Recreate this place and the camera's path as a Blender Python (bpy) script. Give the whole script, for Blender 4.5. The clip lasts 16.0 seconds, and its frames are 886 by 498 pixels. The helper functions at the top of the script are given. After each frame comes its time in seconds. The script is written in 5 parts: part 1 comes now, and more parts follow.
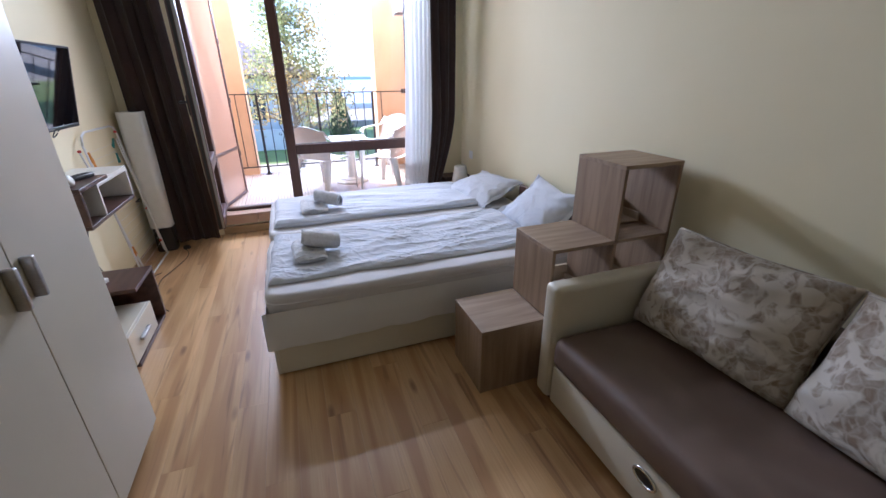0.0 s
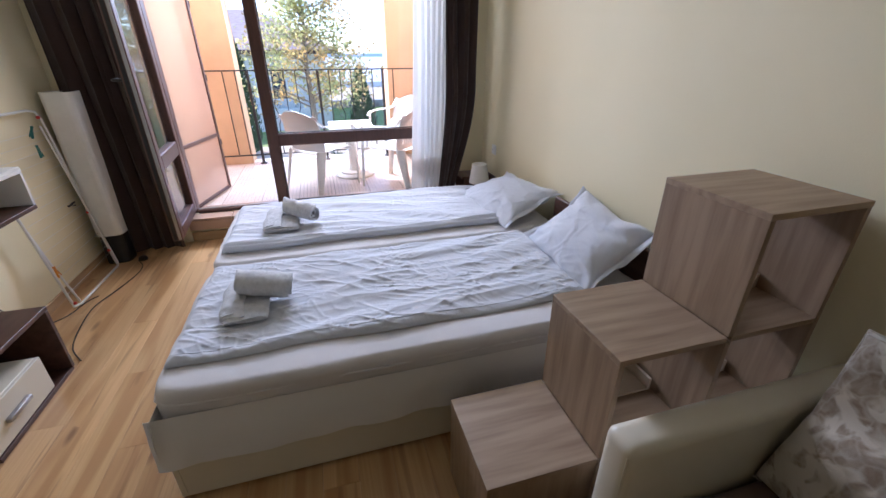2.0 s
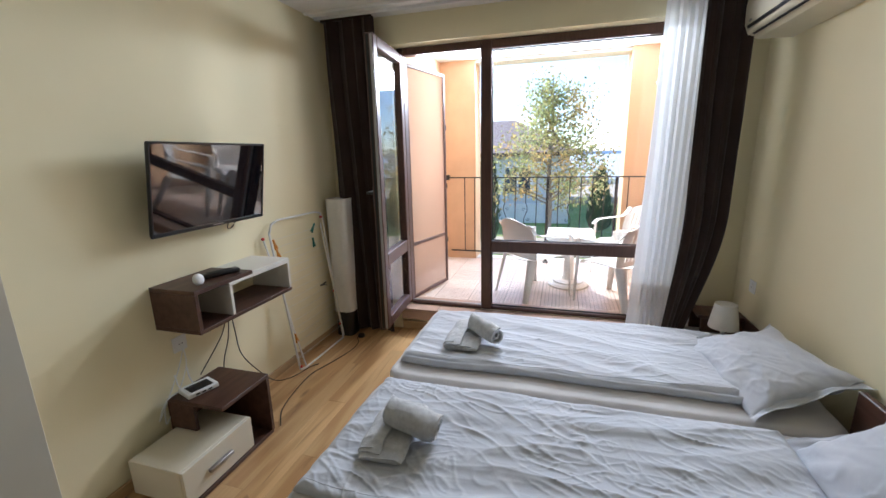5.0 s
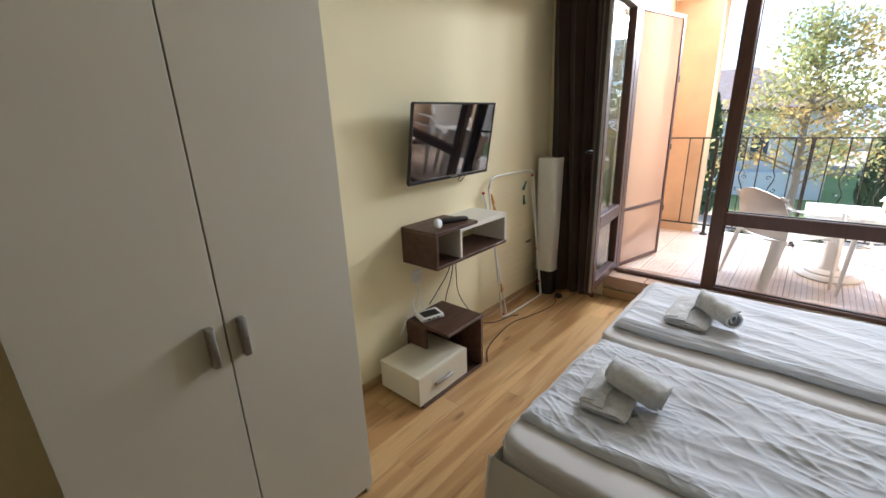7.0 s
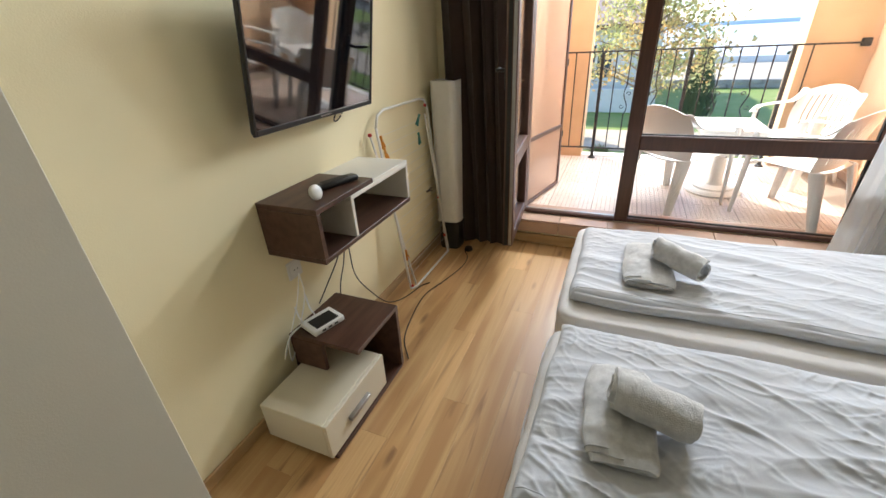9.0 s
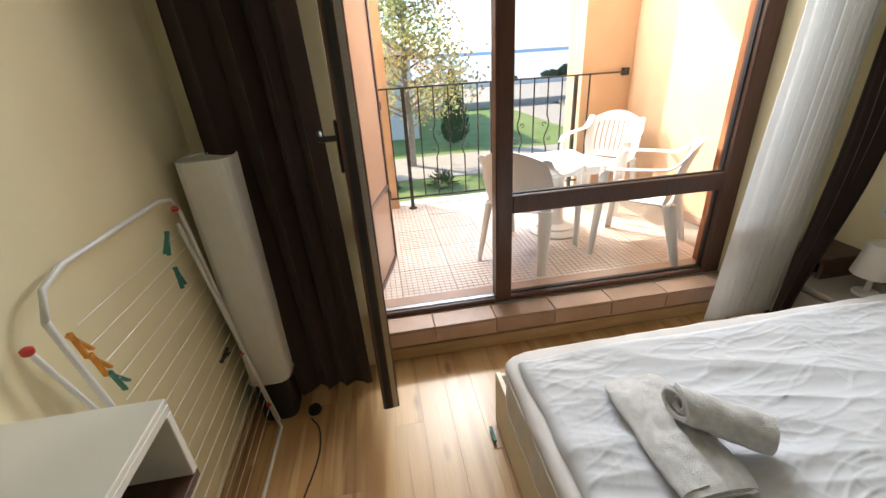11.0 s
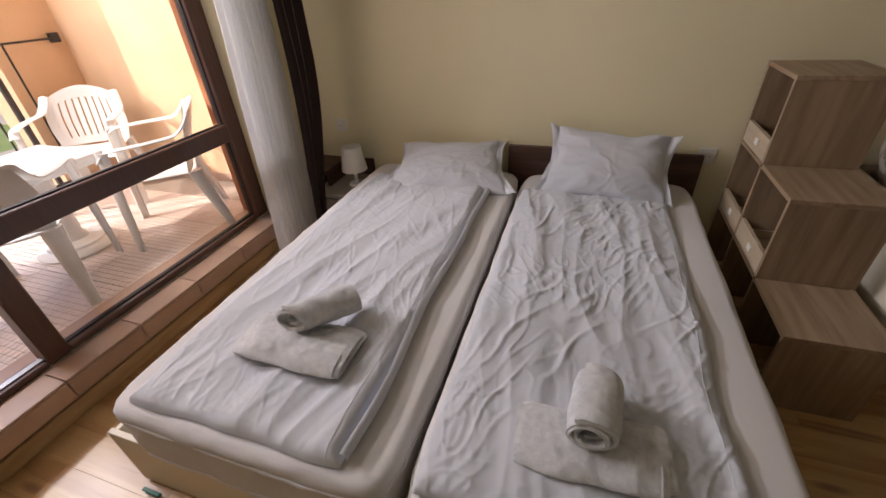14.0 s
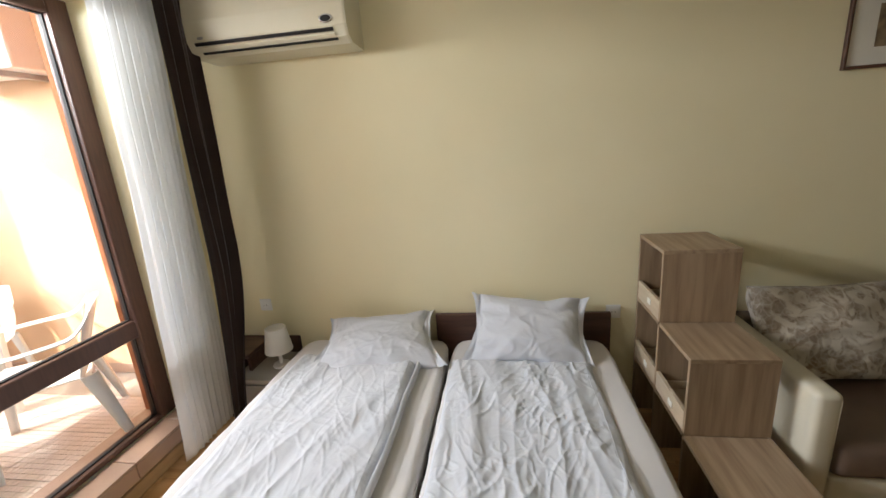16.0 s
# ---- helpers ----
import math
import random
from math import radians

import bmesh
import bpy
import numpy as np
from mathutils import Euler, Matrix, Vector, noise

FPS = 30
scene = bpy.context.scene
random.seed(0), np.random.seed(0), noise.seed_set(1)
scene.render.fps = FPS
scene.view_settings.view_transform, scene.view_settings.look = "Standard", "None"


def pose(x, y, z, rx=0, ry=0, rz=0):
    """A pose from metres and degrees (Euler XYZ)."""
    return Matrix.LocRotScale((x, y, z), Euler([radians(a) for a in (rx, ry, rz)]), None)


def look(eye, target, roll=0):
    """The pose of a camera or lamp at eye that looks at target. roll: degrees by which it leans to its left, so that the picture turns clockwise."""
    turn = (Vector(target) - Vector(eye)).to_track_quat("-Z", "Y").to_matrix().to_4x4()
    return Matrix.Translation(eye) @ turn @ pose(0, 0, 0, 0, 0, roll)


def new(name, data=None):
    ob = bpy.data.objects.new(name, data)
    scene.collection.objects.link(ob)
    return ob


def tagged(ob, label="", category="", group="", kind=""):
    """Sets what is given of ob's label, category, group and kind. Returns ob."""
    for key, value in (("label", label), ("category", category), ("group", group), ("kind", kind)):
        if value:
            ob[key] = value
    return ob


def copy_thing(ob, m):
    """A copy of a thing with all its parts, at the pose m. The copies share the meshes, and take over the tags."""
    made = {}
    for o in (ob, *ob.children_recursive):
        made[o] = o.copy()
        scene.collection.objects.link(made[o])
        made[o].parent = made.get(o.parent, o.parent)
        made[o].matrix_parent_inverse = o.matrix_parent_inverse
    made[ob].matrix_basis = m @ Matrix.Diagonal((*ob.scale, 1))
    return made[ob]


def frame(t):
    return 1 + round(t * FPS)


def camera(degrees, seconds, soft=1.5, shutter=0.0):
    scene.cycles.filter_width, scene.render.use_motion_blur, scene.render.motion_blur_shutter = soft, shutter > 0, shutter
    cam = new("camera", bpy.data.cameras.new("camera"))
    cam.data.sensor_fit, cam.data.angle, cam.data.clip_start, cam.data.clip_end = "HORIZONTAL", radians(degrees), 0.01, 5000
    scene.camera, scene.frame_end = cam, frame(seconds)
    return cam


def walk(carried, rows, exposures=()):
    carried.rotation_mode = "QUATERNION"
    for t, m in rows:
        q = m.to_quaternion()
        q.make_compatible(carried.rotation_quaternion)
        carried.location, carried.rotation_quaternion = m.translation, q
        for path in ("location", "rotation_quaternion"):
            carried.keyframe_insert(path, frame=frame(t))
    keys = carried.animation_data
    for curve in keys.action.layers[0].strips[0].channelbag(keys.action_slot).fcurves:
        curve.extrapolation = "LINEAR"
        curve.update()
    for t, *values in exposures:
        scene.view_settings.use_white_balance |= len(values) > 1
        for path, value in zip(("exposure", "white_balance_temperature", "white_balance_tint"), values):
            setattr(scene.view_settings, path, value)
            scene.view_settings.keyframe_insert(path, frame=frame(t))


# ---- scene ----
cam = camera(94.7, 16.0)
PATH = [
    (0, (0.277, 0.566, 1.434), (0.905, 2.296, 0.651), -0.5),
    (0.5, (0.307, 0.756, 1.419), (0.917, 2.479, 0.606), -0.6),
    (1, (0.409, 0.929, 1.415), (0.993, 2.647, 0.572), -0.5),
    (1.5, (0.535, 1.111, 1.394), (1.081, 2.828, 0.526), -0.4),
    (2, (0.67, 1.333, 1.4), (1.168, 3.065, 0.534), -0.2),
    (2.5, (0.765, 1.471, 1.408), (1.158, 3.259, 0.602), 0.1),
    (3, (0.881, 1.559, 1.45), (1.147, 3.424, 0.778), 0.5),
    (5.5, (0.873, 1.665, 1.521), (0.064, 3.444, 1.095), -1.5),
    (6, (0.84, 1.636, 1.522), (-0.218, 3.271, 1.067), -1.6),
    (6.5, (0.796, 1.575, 1.524), (-0.429, 3.072, 1.015), -1.9),
    (7, (0.708, 1.503, 1.508), (-0.569, 2.92, 0.908), -2.2),
    (7.5, (0.597, 1.468, 1.481), (-0.619, 2.882, 0.761), -2.4),
    (8, (0.485, 1.542, 1.435), (-0.573, 3.007, 0.579), -2.5),
    (10.5, (-0.225, 2.934, 1.444), (-0.309, 4.715, 0.536), -4.6),
    (11, (-0.303, 3.118, 1.46), (-0.056, 4.907, 0.6), -3.7),
    (11.5, (-0.398, 3.258, 1.493), (0.305, 4.931, 0.651), -2.3),
    (12, (-0.409, 3.3, 1.481), (0.619, 4.807, 0.662), -1.4),
    (12.5, (-0.416, 3.296, 1.493), (0.872, 4.585, 0.669), -1.5),
    (13, (-0.4, 3.262, 1.49), (1.049, 4.311, 0.596), -2.7),
    (13.5, (-0.371, 3.209, 1.448), (1.163, 4.012, 0.447), -3.2),
    (14, (-0.326, 3.049, 1.426), (1.246, 3.621, 0.33), -3.5),
    (14.5, (-0.311, 2.976, 1.431), (1.329, 3.355, 0.35), -3.3),
    (15, (-0.288, 2.967, 1.457), (1.442, 3.227, 0.487), -3.5),
    (15.5, (-0.268, 3.01, 1.553), (1.585, 3.216, 0.832), -4.2),
    (16, (-0.254, 3.013, 1.609), (1.657, 3.316, 1.102), -4.2),
]
EXPO = [(0, 1.96, 5200, 19), (1.5, 2.01, 5350, 20), (3, 1.56, 5500, 18), (5.5, 1.58, 5850, 10), (6.5, 1.7, 6050, 10), (8, 1.89, 6100, 9), (10.5, 1.74, 6650, 6), (11.3, 1.4, 6600, 8), (12, 0.93, 6600, 13), (12.5, 0.56, 6950, 20), (13.5, 0.58, 7350, 21), (14.0, 1.04, 6950, 22), (14.4, 1.31, 6150, 14), (14.8, 1.43, 6060, 12), (15.3, 1.67, 6650, 9), (16, 1.75, 6550, 10)]
walk(cam, [(t, look(eye, target, roll)) for t, eye, target, roll in PATH], EXPO)

# ---- light ----
SUN_DIR = Vector((-0.575, 0.636, 0.515))
world = bpy.data.worlds.new("world")
scene.world = world
world.use_nodes = True
wn = world.node_tree.nodes
sky = wn.new("ShaderNodeTexSky")
sky.sky_type, sky.sun_disc = "NISHITA", False
sky.sun_elevation, sky.sun_rotation = radians(31), math.atan2(-0.575, 0.636)
sky.air_density, sky.dust_density, sky.ozone_density = 0.8, 0.5, 4.0
world.node_tree.links.new(sky.outputs[0], wn["Background"].inputs[0])
wn["Background"].inputs[1].default_value = 0.15
sun = new("sun", bpy.data.lights.new("sun", "SUN"))
sun.data.energy, sun.data.angle, sun.data.color = 2.6, radians(2.0), (1.0, 0.93, 0.82)
sun.rotation_euler = SUN_DIR.to_track_quat("Z", "Y").to_euler()
for place, wide, high, watts, tilt in (((0.55, 5.11, 2.252), 1.75, 0.07, 7.5, -86), ((0.675, 6.80, 2.43), 1.66, 0.22, 38.0, -72)):
    skylight = new("skylight", bpy.data.lights.new("skylight", "AREA"))
    skylight.data.shape, skylight.data.size, skylight.data.size_y = "RECTANGLE", wide, high
    skylight.data.energy, skylight.data.color = watts, (0.93, 0.965, 1.0)
    skylight.location = place
    skylight.rotation_euler = (radians(tilt), 0, 0)


# ---- materials ----
def mat(name, c1, c2=None, scale=6.0, rough=0.6, bump=0.0, bscale=60.0, metal=0.0, stretch=(1, 1, 1), vary=0.0, detail=6.0, spec=0.5, contrast=(0.35, 0.65), sheen=0.0, coat=0.0):
    """Two colours mixed by stretched noise, a finer noise for relief, and an optional change from piece to piece."""
    m = bpy.data.materials.new(name)
    m.use_nodes = True
    n, l = m.node_tree.nodes, m.node_tree.links
    b = n["Principled BSDF"]
    b.inputs["Roughness"].default_value, b.inputs["Metallic"].default_value = rough, metal
    b.inputs["Specular IOR Level"].default_value = spec
    b.inputs["Sheen Weight"].default_value = sheen
    b.inputs["Coat Weight"].default_value = coat
    tc, mp = n.new("ShaderNodeTexCoord"), n.new("ShaderNodeMapping")
    mp.inputs["Scale"].default_value = stretch
    l.new(tc.outputs["Object"], mp.inputs["Vector"])
    info = n.new("ShaderNodeObjectInfo")
    off = n.new("ShaderNodeVectorMath")
    off.operation = "MULTIPLY_ADD"
    off.inputs[1].default_value = (13.0, 7.0, 5.0)
    l.new(info.outputs["Random"], off.inputs[0])
    l.new(mp.outputs[0], off.inputs[2])
    no = n.new("ShaderNodeTexNoise")
    no.inputs["Scale"].default_value, no.inputs["Detail"].default_value = scale, detail
    l.new(off.outputs[0], no.inputs["Vector"])
    ra = n.new("ShaderNodeMapRange")
    ra.inputs[1].default_value, ra.inputs[2].default_value = contrast
    l.new(no.outputs["Fac"], ra.inputs[0])
    mx = n.new("ShaderNodeMix")
    mx.data_type = "RGBA"
    mx.inputs[6].default_value, mx.inputs[7].default_value = (*c1, 1), (*(c2 or [v * 0.88 for v in c1]), 1)
    l.new(ra.outputs[0], mx.inputs[0])
    out = mx.outputs[2]
    if vary:
        hs = n.new("ShaderNodeHueSaturation")
        vr = n.new("ShaderNodeMapRange")
        vr.inputs[3].default_value, vr.inputs[4].default_value = 1 - vary, 1 + vary
        l.new(info.outputs["Random"], vr.inputs[0])
        l.new(vr.outputs[0], hs.inputs["Value"])
        l.new(out, hs.inputs["Color"])
        out = hs.outputs[0]
    l.new(out, b.inputs["Base Color"])
    if bump:
        bn, bp = n.new("ShaderNodeTexNoise"), n.new("ShaderNodeBump")
        bn.inputs["Scale"].default_value, bn.inputs["Detail"].default_value = bscale, 4.0
        bp.inputs["Strength"].default_value, bp.inputs["Distance"].default_value = bump, 0.004
        l.new(off.outputs[0], bn.inputs["Vector"])
        l.new(bn.outputs["Fac"], bp.inputs["Height"])
        l.new(bp.outputs[0], b.inputs["Normal"])
    return m


def glass_mat(name, tint, mix):
    """Thin pane: mostly clear, with a Fresnel-driven gloss."""
    m = bpy.data.materials.new(name)
    m.use_nodes = True
    n, l = m.node_tree.nodes, m.node_tree.links
    n.remove(n["Principled BSDF"])
    tr, gl, mxs, lw = n.new("ShaderNodeBsdfTransparent"), n.new("ShaderNodeBsdfGlossy"), n.new("ShaderNodeMixShader"), n.new("ShaderNodeLayerWeight")
    pw, ml = n.new("ShaderNodeMath"), n.new("ShaderNodeMath")
    tr.inputs[0].default_value = (*tint, 1)
    gl.inputs["Roughness"].default_value = 0.02
    lw.inputs["Blend"].default_value = 0.5
    pw.operation, pw.inputs[1].default_value = "POWER", 4.0
    ml.operation, ml.inputs[1].default_value, ml.inputs[2].default_value = "MULTIPLY_ADD", 0.6, mix
    l.new(lw.outputs["Facing"], pw.inputs[0])
    l.new(pw.outputs[0], ml.inputs[0])
    l.new(ml.outputs[0], mxs.inputs[0])
    l.new(tr.outputs[0], mxs.inputs[1])
    l.new(gl.outputs[0], mxs.inputs[2])
    l.new(mxs.outputs[0], n["Material Output"].inputs[0])
    return m


def veil_mat(name, colour, clear, trans=0.5):
    """Thin woven cloth or net: part see-through, part diffuse and translucent."""
    m = bpy.data.materials.new(name)
    m.use_nodes = True
    n, l = m.node_tree.nodes, m.node_tree.links
    n.remove(n["Principled BSDF"])
    tr, df, tl = n.new("ShaderNodeBsdfTransparent"), n.new("ShaderNodeBsdfDiffuse"), n.new("ShaderNodeBsdfTranslucent")
    m1, m2 = n.new("ShaderNodeMixShader"), n.new("ShaderNodeMixShader")
    df.inputs[0].default_value = tl.inputs[0].default_value = (*colour, 1)
    m1.inputs[0].default_value, m2.inputs[0].default_value = trans, clear
    l.new(df.outputs[0], m1.inputs[1])
    l.new(tl.outputs[0], m1.inputs[2])
    l.new(m1.outputs[0], m2.inputs[1])
    l.new(tr.outputs[0], m2.inputs[2])
    l.new(m2.outputs[0], n["Material Output"].inputs[0])
    return m


def plank_mat():
    """Laminate printed as pale sapwood and browner heartwood, with streaks, fine grain and a few knots."""
    m = mat("laminate", (0.64, 0.415, 0.195), (0.565, 0.345, 0.150), 3.0, 0.36, 0.03, 140, stretch=(55, 1.2, 1), vary=0.10, detail=5.0, contrast=(0.3, 0.7))
    n, l = m.node_tree.nodes, m.node_tree.links
    b = n["Principled BSDF"]
    b.inputs["Coat Weight"].default_value, b.inputs["Coat Roughness"].default_value = 0.5, 0.30
    src = b.inputs["Base Color"].links[0].from_socket
    tc, info = n.new("ShaderNodeTexCoord"), n.new("ShaderNodeObjectInfo")

    def field(stretch, kind, seed):
        mp, off = n.new("ShaderNodeMapping"), n.new("ShaderNodeVectorMath")
        mp.inputs["Scale"].default_value = stretch
        off.operation, off.inputs[1].default_value = "MULTIPLY_ADD", (31.0 + seed, 17.0 - seed, 9.0)
        l.new(tc.outputs["Object"], mp.inputs["Vector"])
        l.new(info.outputs["Random"], off.inputs[0])
        l.new(mp.outputs[0], off.inputs[2])
        t = n.new(kind)
        l.new(off.outputs[0], t.inputs["Vector"])
        return t

    def ramp(sock, lo, hi, top):
        r = n.new("ShaderNodeMapRange")
        r.inputs[1].default_value, r.inputs[2].default_value, r.inputs[4].default_value = lo, hi, top
        l.new(sock, r.inputs[0])
        return r.outputs[0]

    def over(fac, colour, low):
        x = n.new("ShaderNodeMix")
        x.data_type = "RGBA"
        x.inputs[7].default_value = (*colour, 1)
        l.new(fac, x.inputs[0])
        l.new(low, x.inputs[6])
        return x.outputs[2]
    heart = field((8.5, 0.62, 1), "ShaderNodeTexNoise", 0.0)
    heart.inputs["Scale"].default_value, heart.inputs["Detail"].default_value, heart.inputs["Distortion"].default_value = 1.0, 2.5, 0.5
    col = over(ramp(heart.outputs["Fac"], 0.46, 0.58, 0.85), (0.42, 0.225, 0.085), src)
    streak = field((22.0, 1.3, 1), "ShaderNodeTexNoise", 3.0)
    streak.inputs["Scale"].default_value, streak.inputs["Detail"].default_value, streak.inputs["Distortion"].default_value = 1.0, 3.0, 0.8
    col = over(ramp(streak.outputs["Fac"], 0.60, 0.74, 0.80), (0.22, 0.10, 0.036), col)
    knot = field((8.0, 2.3, 1), "ShaderNodeTexVoronoi", 6.0)
    knot.inputs["Scale"].default_value = 1.0
    spot = ramp(knot.outputs["Distance"], 0.16, 0.05, 0.8)
    gate = n.new("ShaderNodeMath")
    gate.operation = "GREATER_THAN"
    gate.inputs[1].default_value = 0.50
    l.new(knot.outputs["Color"], gate.inputs[0])
    both = n.new("ShaderNodeMath")
    both.operation = "MULTIPLY"
    l.new(spot, both.inputs[0])
    l.new(gate.outputs[0], both.inputs[1])
    col = over(both.outputs[0], (0.21, 0.10, 0.04), col)
    l.new(col, b.inputs["Base Color"])
    return m


M = {}
M["wall"] = mat("wall_paint", (0.85, 0.775, 0.535), (0.82, 0.745, 0.505), 1.6, 0.75, 0.12, 220, spec=0.25)
M["ceiling"] = mat("ceiling_paint", (0.84, 0.83, 0.79), (0.81, 0.80, 0.76), 1.5, 0.85, 0.1, 200, spec=0.2)
M["plank"] = plank_mat()
M["skirting"] = mat("skirting_wood", (0.52, 0.36, 0.19), (0.42, 0.27, 0.13), 4, 0.45, stretch=(1, 1, 6))
M["brick"] = mat("red_orange_render", (0.52, 0.22, 0.11), (0.46, 0.19, 0.095), 5, 0.9, 0.5, 150, spec=0.15)
M["orange"] = mat("orange_render", (0.75, 0.52, 0.335), (0.69, 0.47, 0.30), 5, 0.9, 0.5, 150, spec=0.15)
M["frame"] = mat("brown_frame", (0.10, 0.046, 0.031), (0.075, 0.034, 0.024), 8, 0.38, 0.03, 80, stretch=(8, 8, 1))
M["gasket"] = mat("gasket_rubber", (0.02, 0.02, 0.02), None, 8, 0.7)
M["steel"] = mat("brushed_steel", (0.42, 0.41, 0.40), (0.36, 0.35, 0.34), 30, 0.38, metal=1.0, stretch=(1, 1, 12))
M["chrome"] = mat("chrome", (0.7, 0.7, 0.7), None, 8, 0.15, metal=1.0)
M["tile"] = mat("terracotta_tile", (0.50, 0.345, 0.26), (0.43, 0.29, 0.215), 6, 0.32, 0.06, 50, vary=0.12)
M["btile"] = mat("balcony_tile", (0.80, 0.69, 0.62), (0.74, 0.62, 0.54), 14, 0.28, 0.1, 60, vary=0.08)
M["grout"] = mat("grout", (0.42, 0.36, 0.30), None, 20, 0.9)
M["cream"] = mat("cream_laminate", (0.72, 0.67, 0.54), (0.70, 0.65, 0.52), 3, 0.45, 0.03, 250)
M["wardrobe"] = mat("wardrobe_laminate", (0.60, 0.565, 0.465), (0.575, 0.54, 0.445), 2.2, 0.36, 0.05, 300)
M["white"] = mat("white_laminate", (0.80, 0.78, 0.72), (0.77, 0.75, 0.69), 3, 0.4, 0.02, 200)
# pale nightstand laminate, greyed: the shade behind the bed is in the colour
M["pale_shaded"] = mat("shaded_pale_laminate", (0.40, 0.37, 0.33), (0.37, 0.34, 0.30), 3, 0.45)
M["wenge"] = mat("dark_wood", (0.105, 0.050, 0.032), (0.060, 0.026, 0.017), 5, 0.42, 0.05, 120, stretch=(6, 0.6, 6), detail=9)
M["oak"] = mat("grey_oak", (0.355, 0.250, 0.160), (0.230, 0.153, 0.094), 4.5, 0.5, 0.10, 110, stretch=(7, 7, 0.55), detail=9, contrast=(0.38, 0.68))
M["oak_flat"] = mat("grey_oak_flat", (0.375, 0.270, 0.175), (0.245, 0.163, 0.100), 4.5, 0.5, 0.10, 110, stretch=(0.6, 7, 7), detail=9, contrast=(0.38, 0.68))
M["oak_edge"] = mat("pale_oak_edge", (0.55, 0.45, 0.33), (0.47, 0.37, 0.26), 5, 0.5, stretch=(1, 1, 6))
M["sheet"] = mat("white_cotton", (0.61, 0.63, 0.68), (0.575, 0.595, 0.645), 3, 0.85, 0.12, 600, sheen=0.2, spec=0.2)
M["sheet2"] = mat("fitted_sheet", (0.68, 0.66, 0.66), (0.63, 0.61, 0.61), 3, 0.85, 0.12, 600, sheen=0.2, spec=0.2)
M["towel"] = mat("white_terry", (0.70, 0.705, 0.72), (0.58, 0.585, 0.60), 50, 0.95, 0.8, 340, sheen=0.4, spec=0.1)
M["vinyl"] = mat("brown_vinyl", (0.175, 0.122, 0.094), (0.148, 0.100, 0.077), 5, 0.45, 0.18, 350)
M["ivory"] = mat("ivory_vinyl", (0.66, 0.61, 0.49), (0.62, 0.57, 0.45), 4, 0.42, 0.12, 300)
M["curtain"] = mat("brown_curtain", (0.040, 0.024, 0.019), (0.030, 0.018, 0.015), 5, 0.85, 0.3, 700, sheen=0.2, spec=0.15)
M["sheer"] = veil_mat("sheer_voile", (0.80, 0.81, 0.82), 0.08, 0.36)
M["net"] = veil_mat("insect_net", (0.62, 0.46, 0.38), 0.50, 0.30)
M["valance"] = veil_mat("thin_valance", (0.90, 0.89, 0.87), 0.08, 0.12)
M["shade"] = mat("paper_shade", (0.76, 0.75, 0.71), (0.73, 0.72, 0.68), 20, 0.8, 0.3, 200)
M["black"] = mat("black_plastic", (0.014, 0.014, 0.015), None, 8, 0.35)
M["screen"] = mat("tv_screen", (0.006, 0.006, 0.008), None, 8, 0.04, spec=1.0, coat=0.6)
M["plastic"] = mat("white_plastic", (0.80, 0.80, 0.78), (0.77, 0.77, 0.75), 6, 0.38, 0.02, 100)
M["enamel"] = mat("white_enamel", (0.82, 0.82, 0.80), None, 6, 0.3)
M["ac"] = mat("aged_plastic", (0.74, 0.69, 0.54), (0.71, 0.66, 0.50), 4, 0.42, 0.02, 60)
M["iron"] = mat("wrought_iron", (0.022, 0.019, 0.018), (0.034, 0.028, 0.026), 30, 0.5, 0.2, 90)
M["glass"] = glass_mat("pane_glass", (0.98, 0.985, 0.985), 0.03)
M["peg_green"] = mat("green_plastic", (0.03, 0.20, 0.16), None, 8, 0.4)
M["peg_orange"] = mat("orange_plastic", (0.75, 0.30, 0.03), None, 8, 0.4)
M["red"] = mat("red_plastic", (0.55, 0.04, 0.03), None, 8, 0.4)


# ---- mesh tools ----
def bm_box(x0, x1, y0, y1, z0, z1, b=0.002, seg=1):
    bm = bmesh.new()
    bmesh.ops.create_cube(bm, size=1)
    for v in bm.verts:
        v.co = Vector((x0 + (v.co.x + 0.5) * (x1 - x0), y0 + (v.co.y + 0.5) * (y1 - y0), z0 + (v.co.z + 0.5) * (z1 - z0)))
    if b:
        bmesh.ops.bevel(bm, geom=list(bm.edges), offset=b, segments=seg, profile=0.5, affect="EDGES")
    return bm


def joined(*bms):
    out = bmesh.new()
    for b in bms:
        me = bpy.data.meshes.new("tmp")
        b.to_mesh(me)
        b.free()
        out.from_mesh(me)
        bpy.data.meshes.remove(me)
    return out


def moved(bm, m):
    bmesh.ops.transform(bm, matrix=m, verts=list(bm.verts))
    return bm


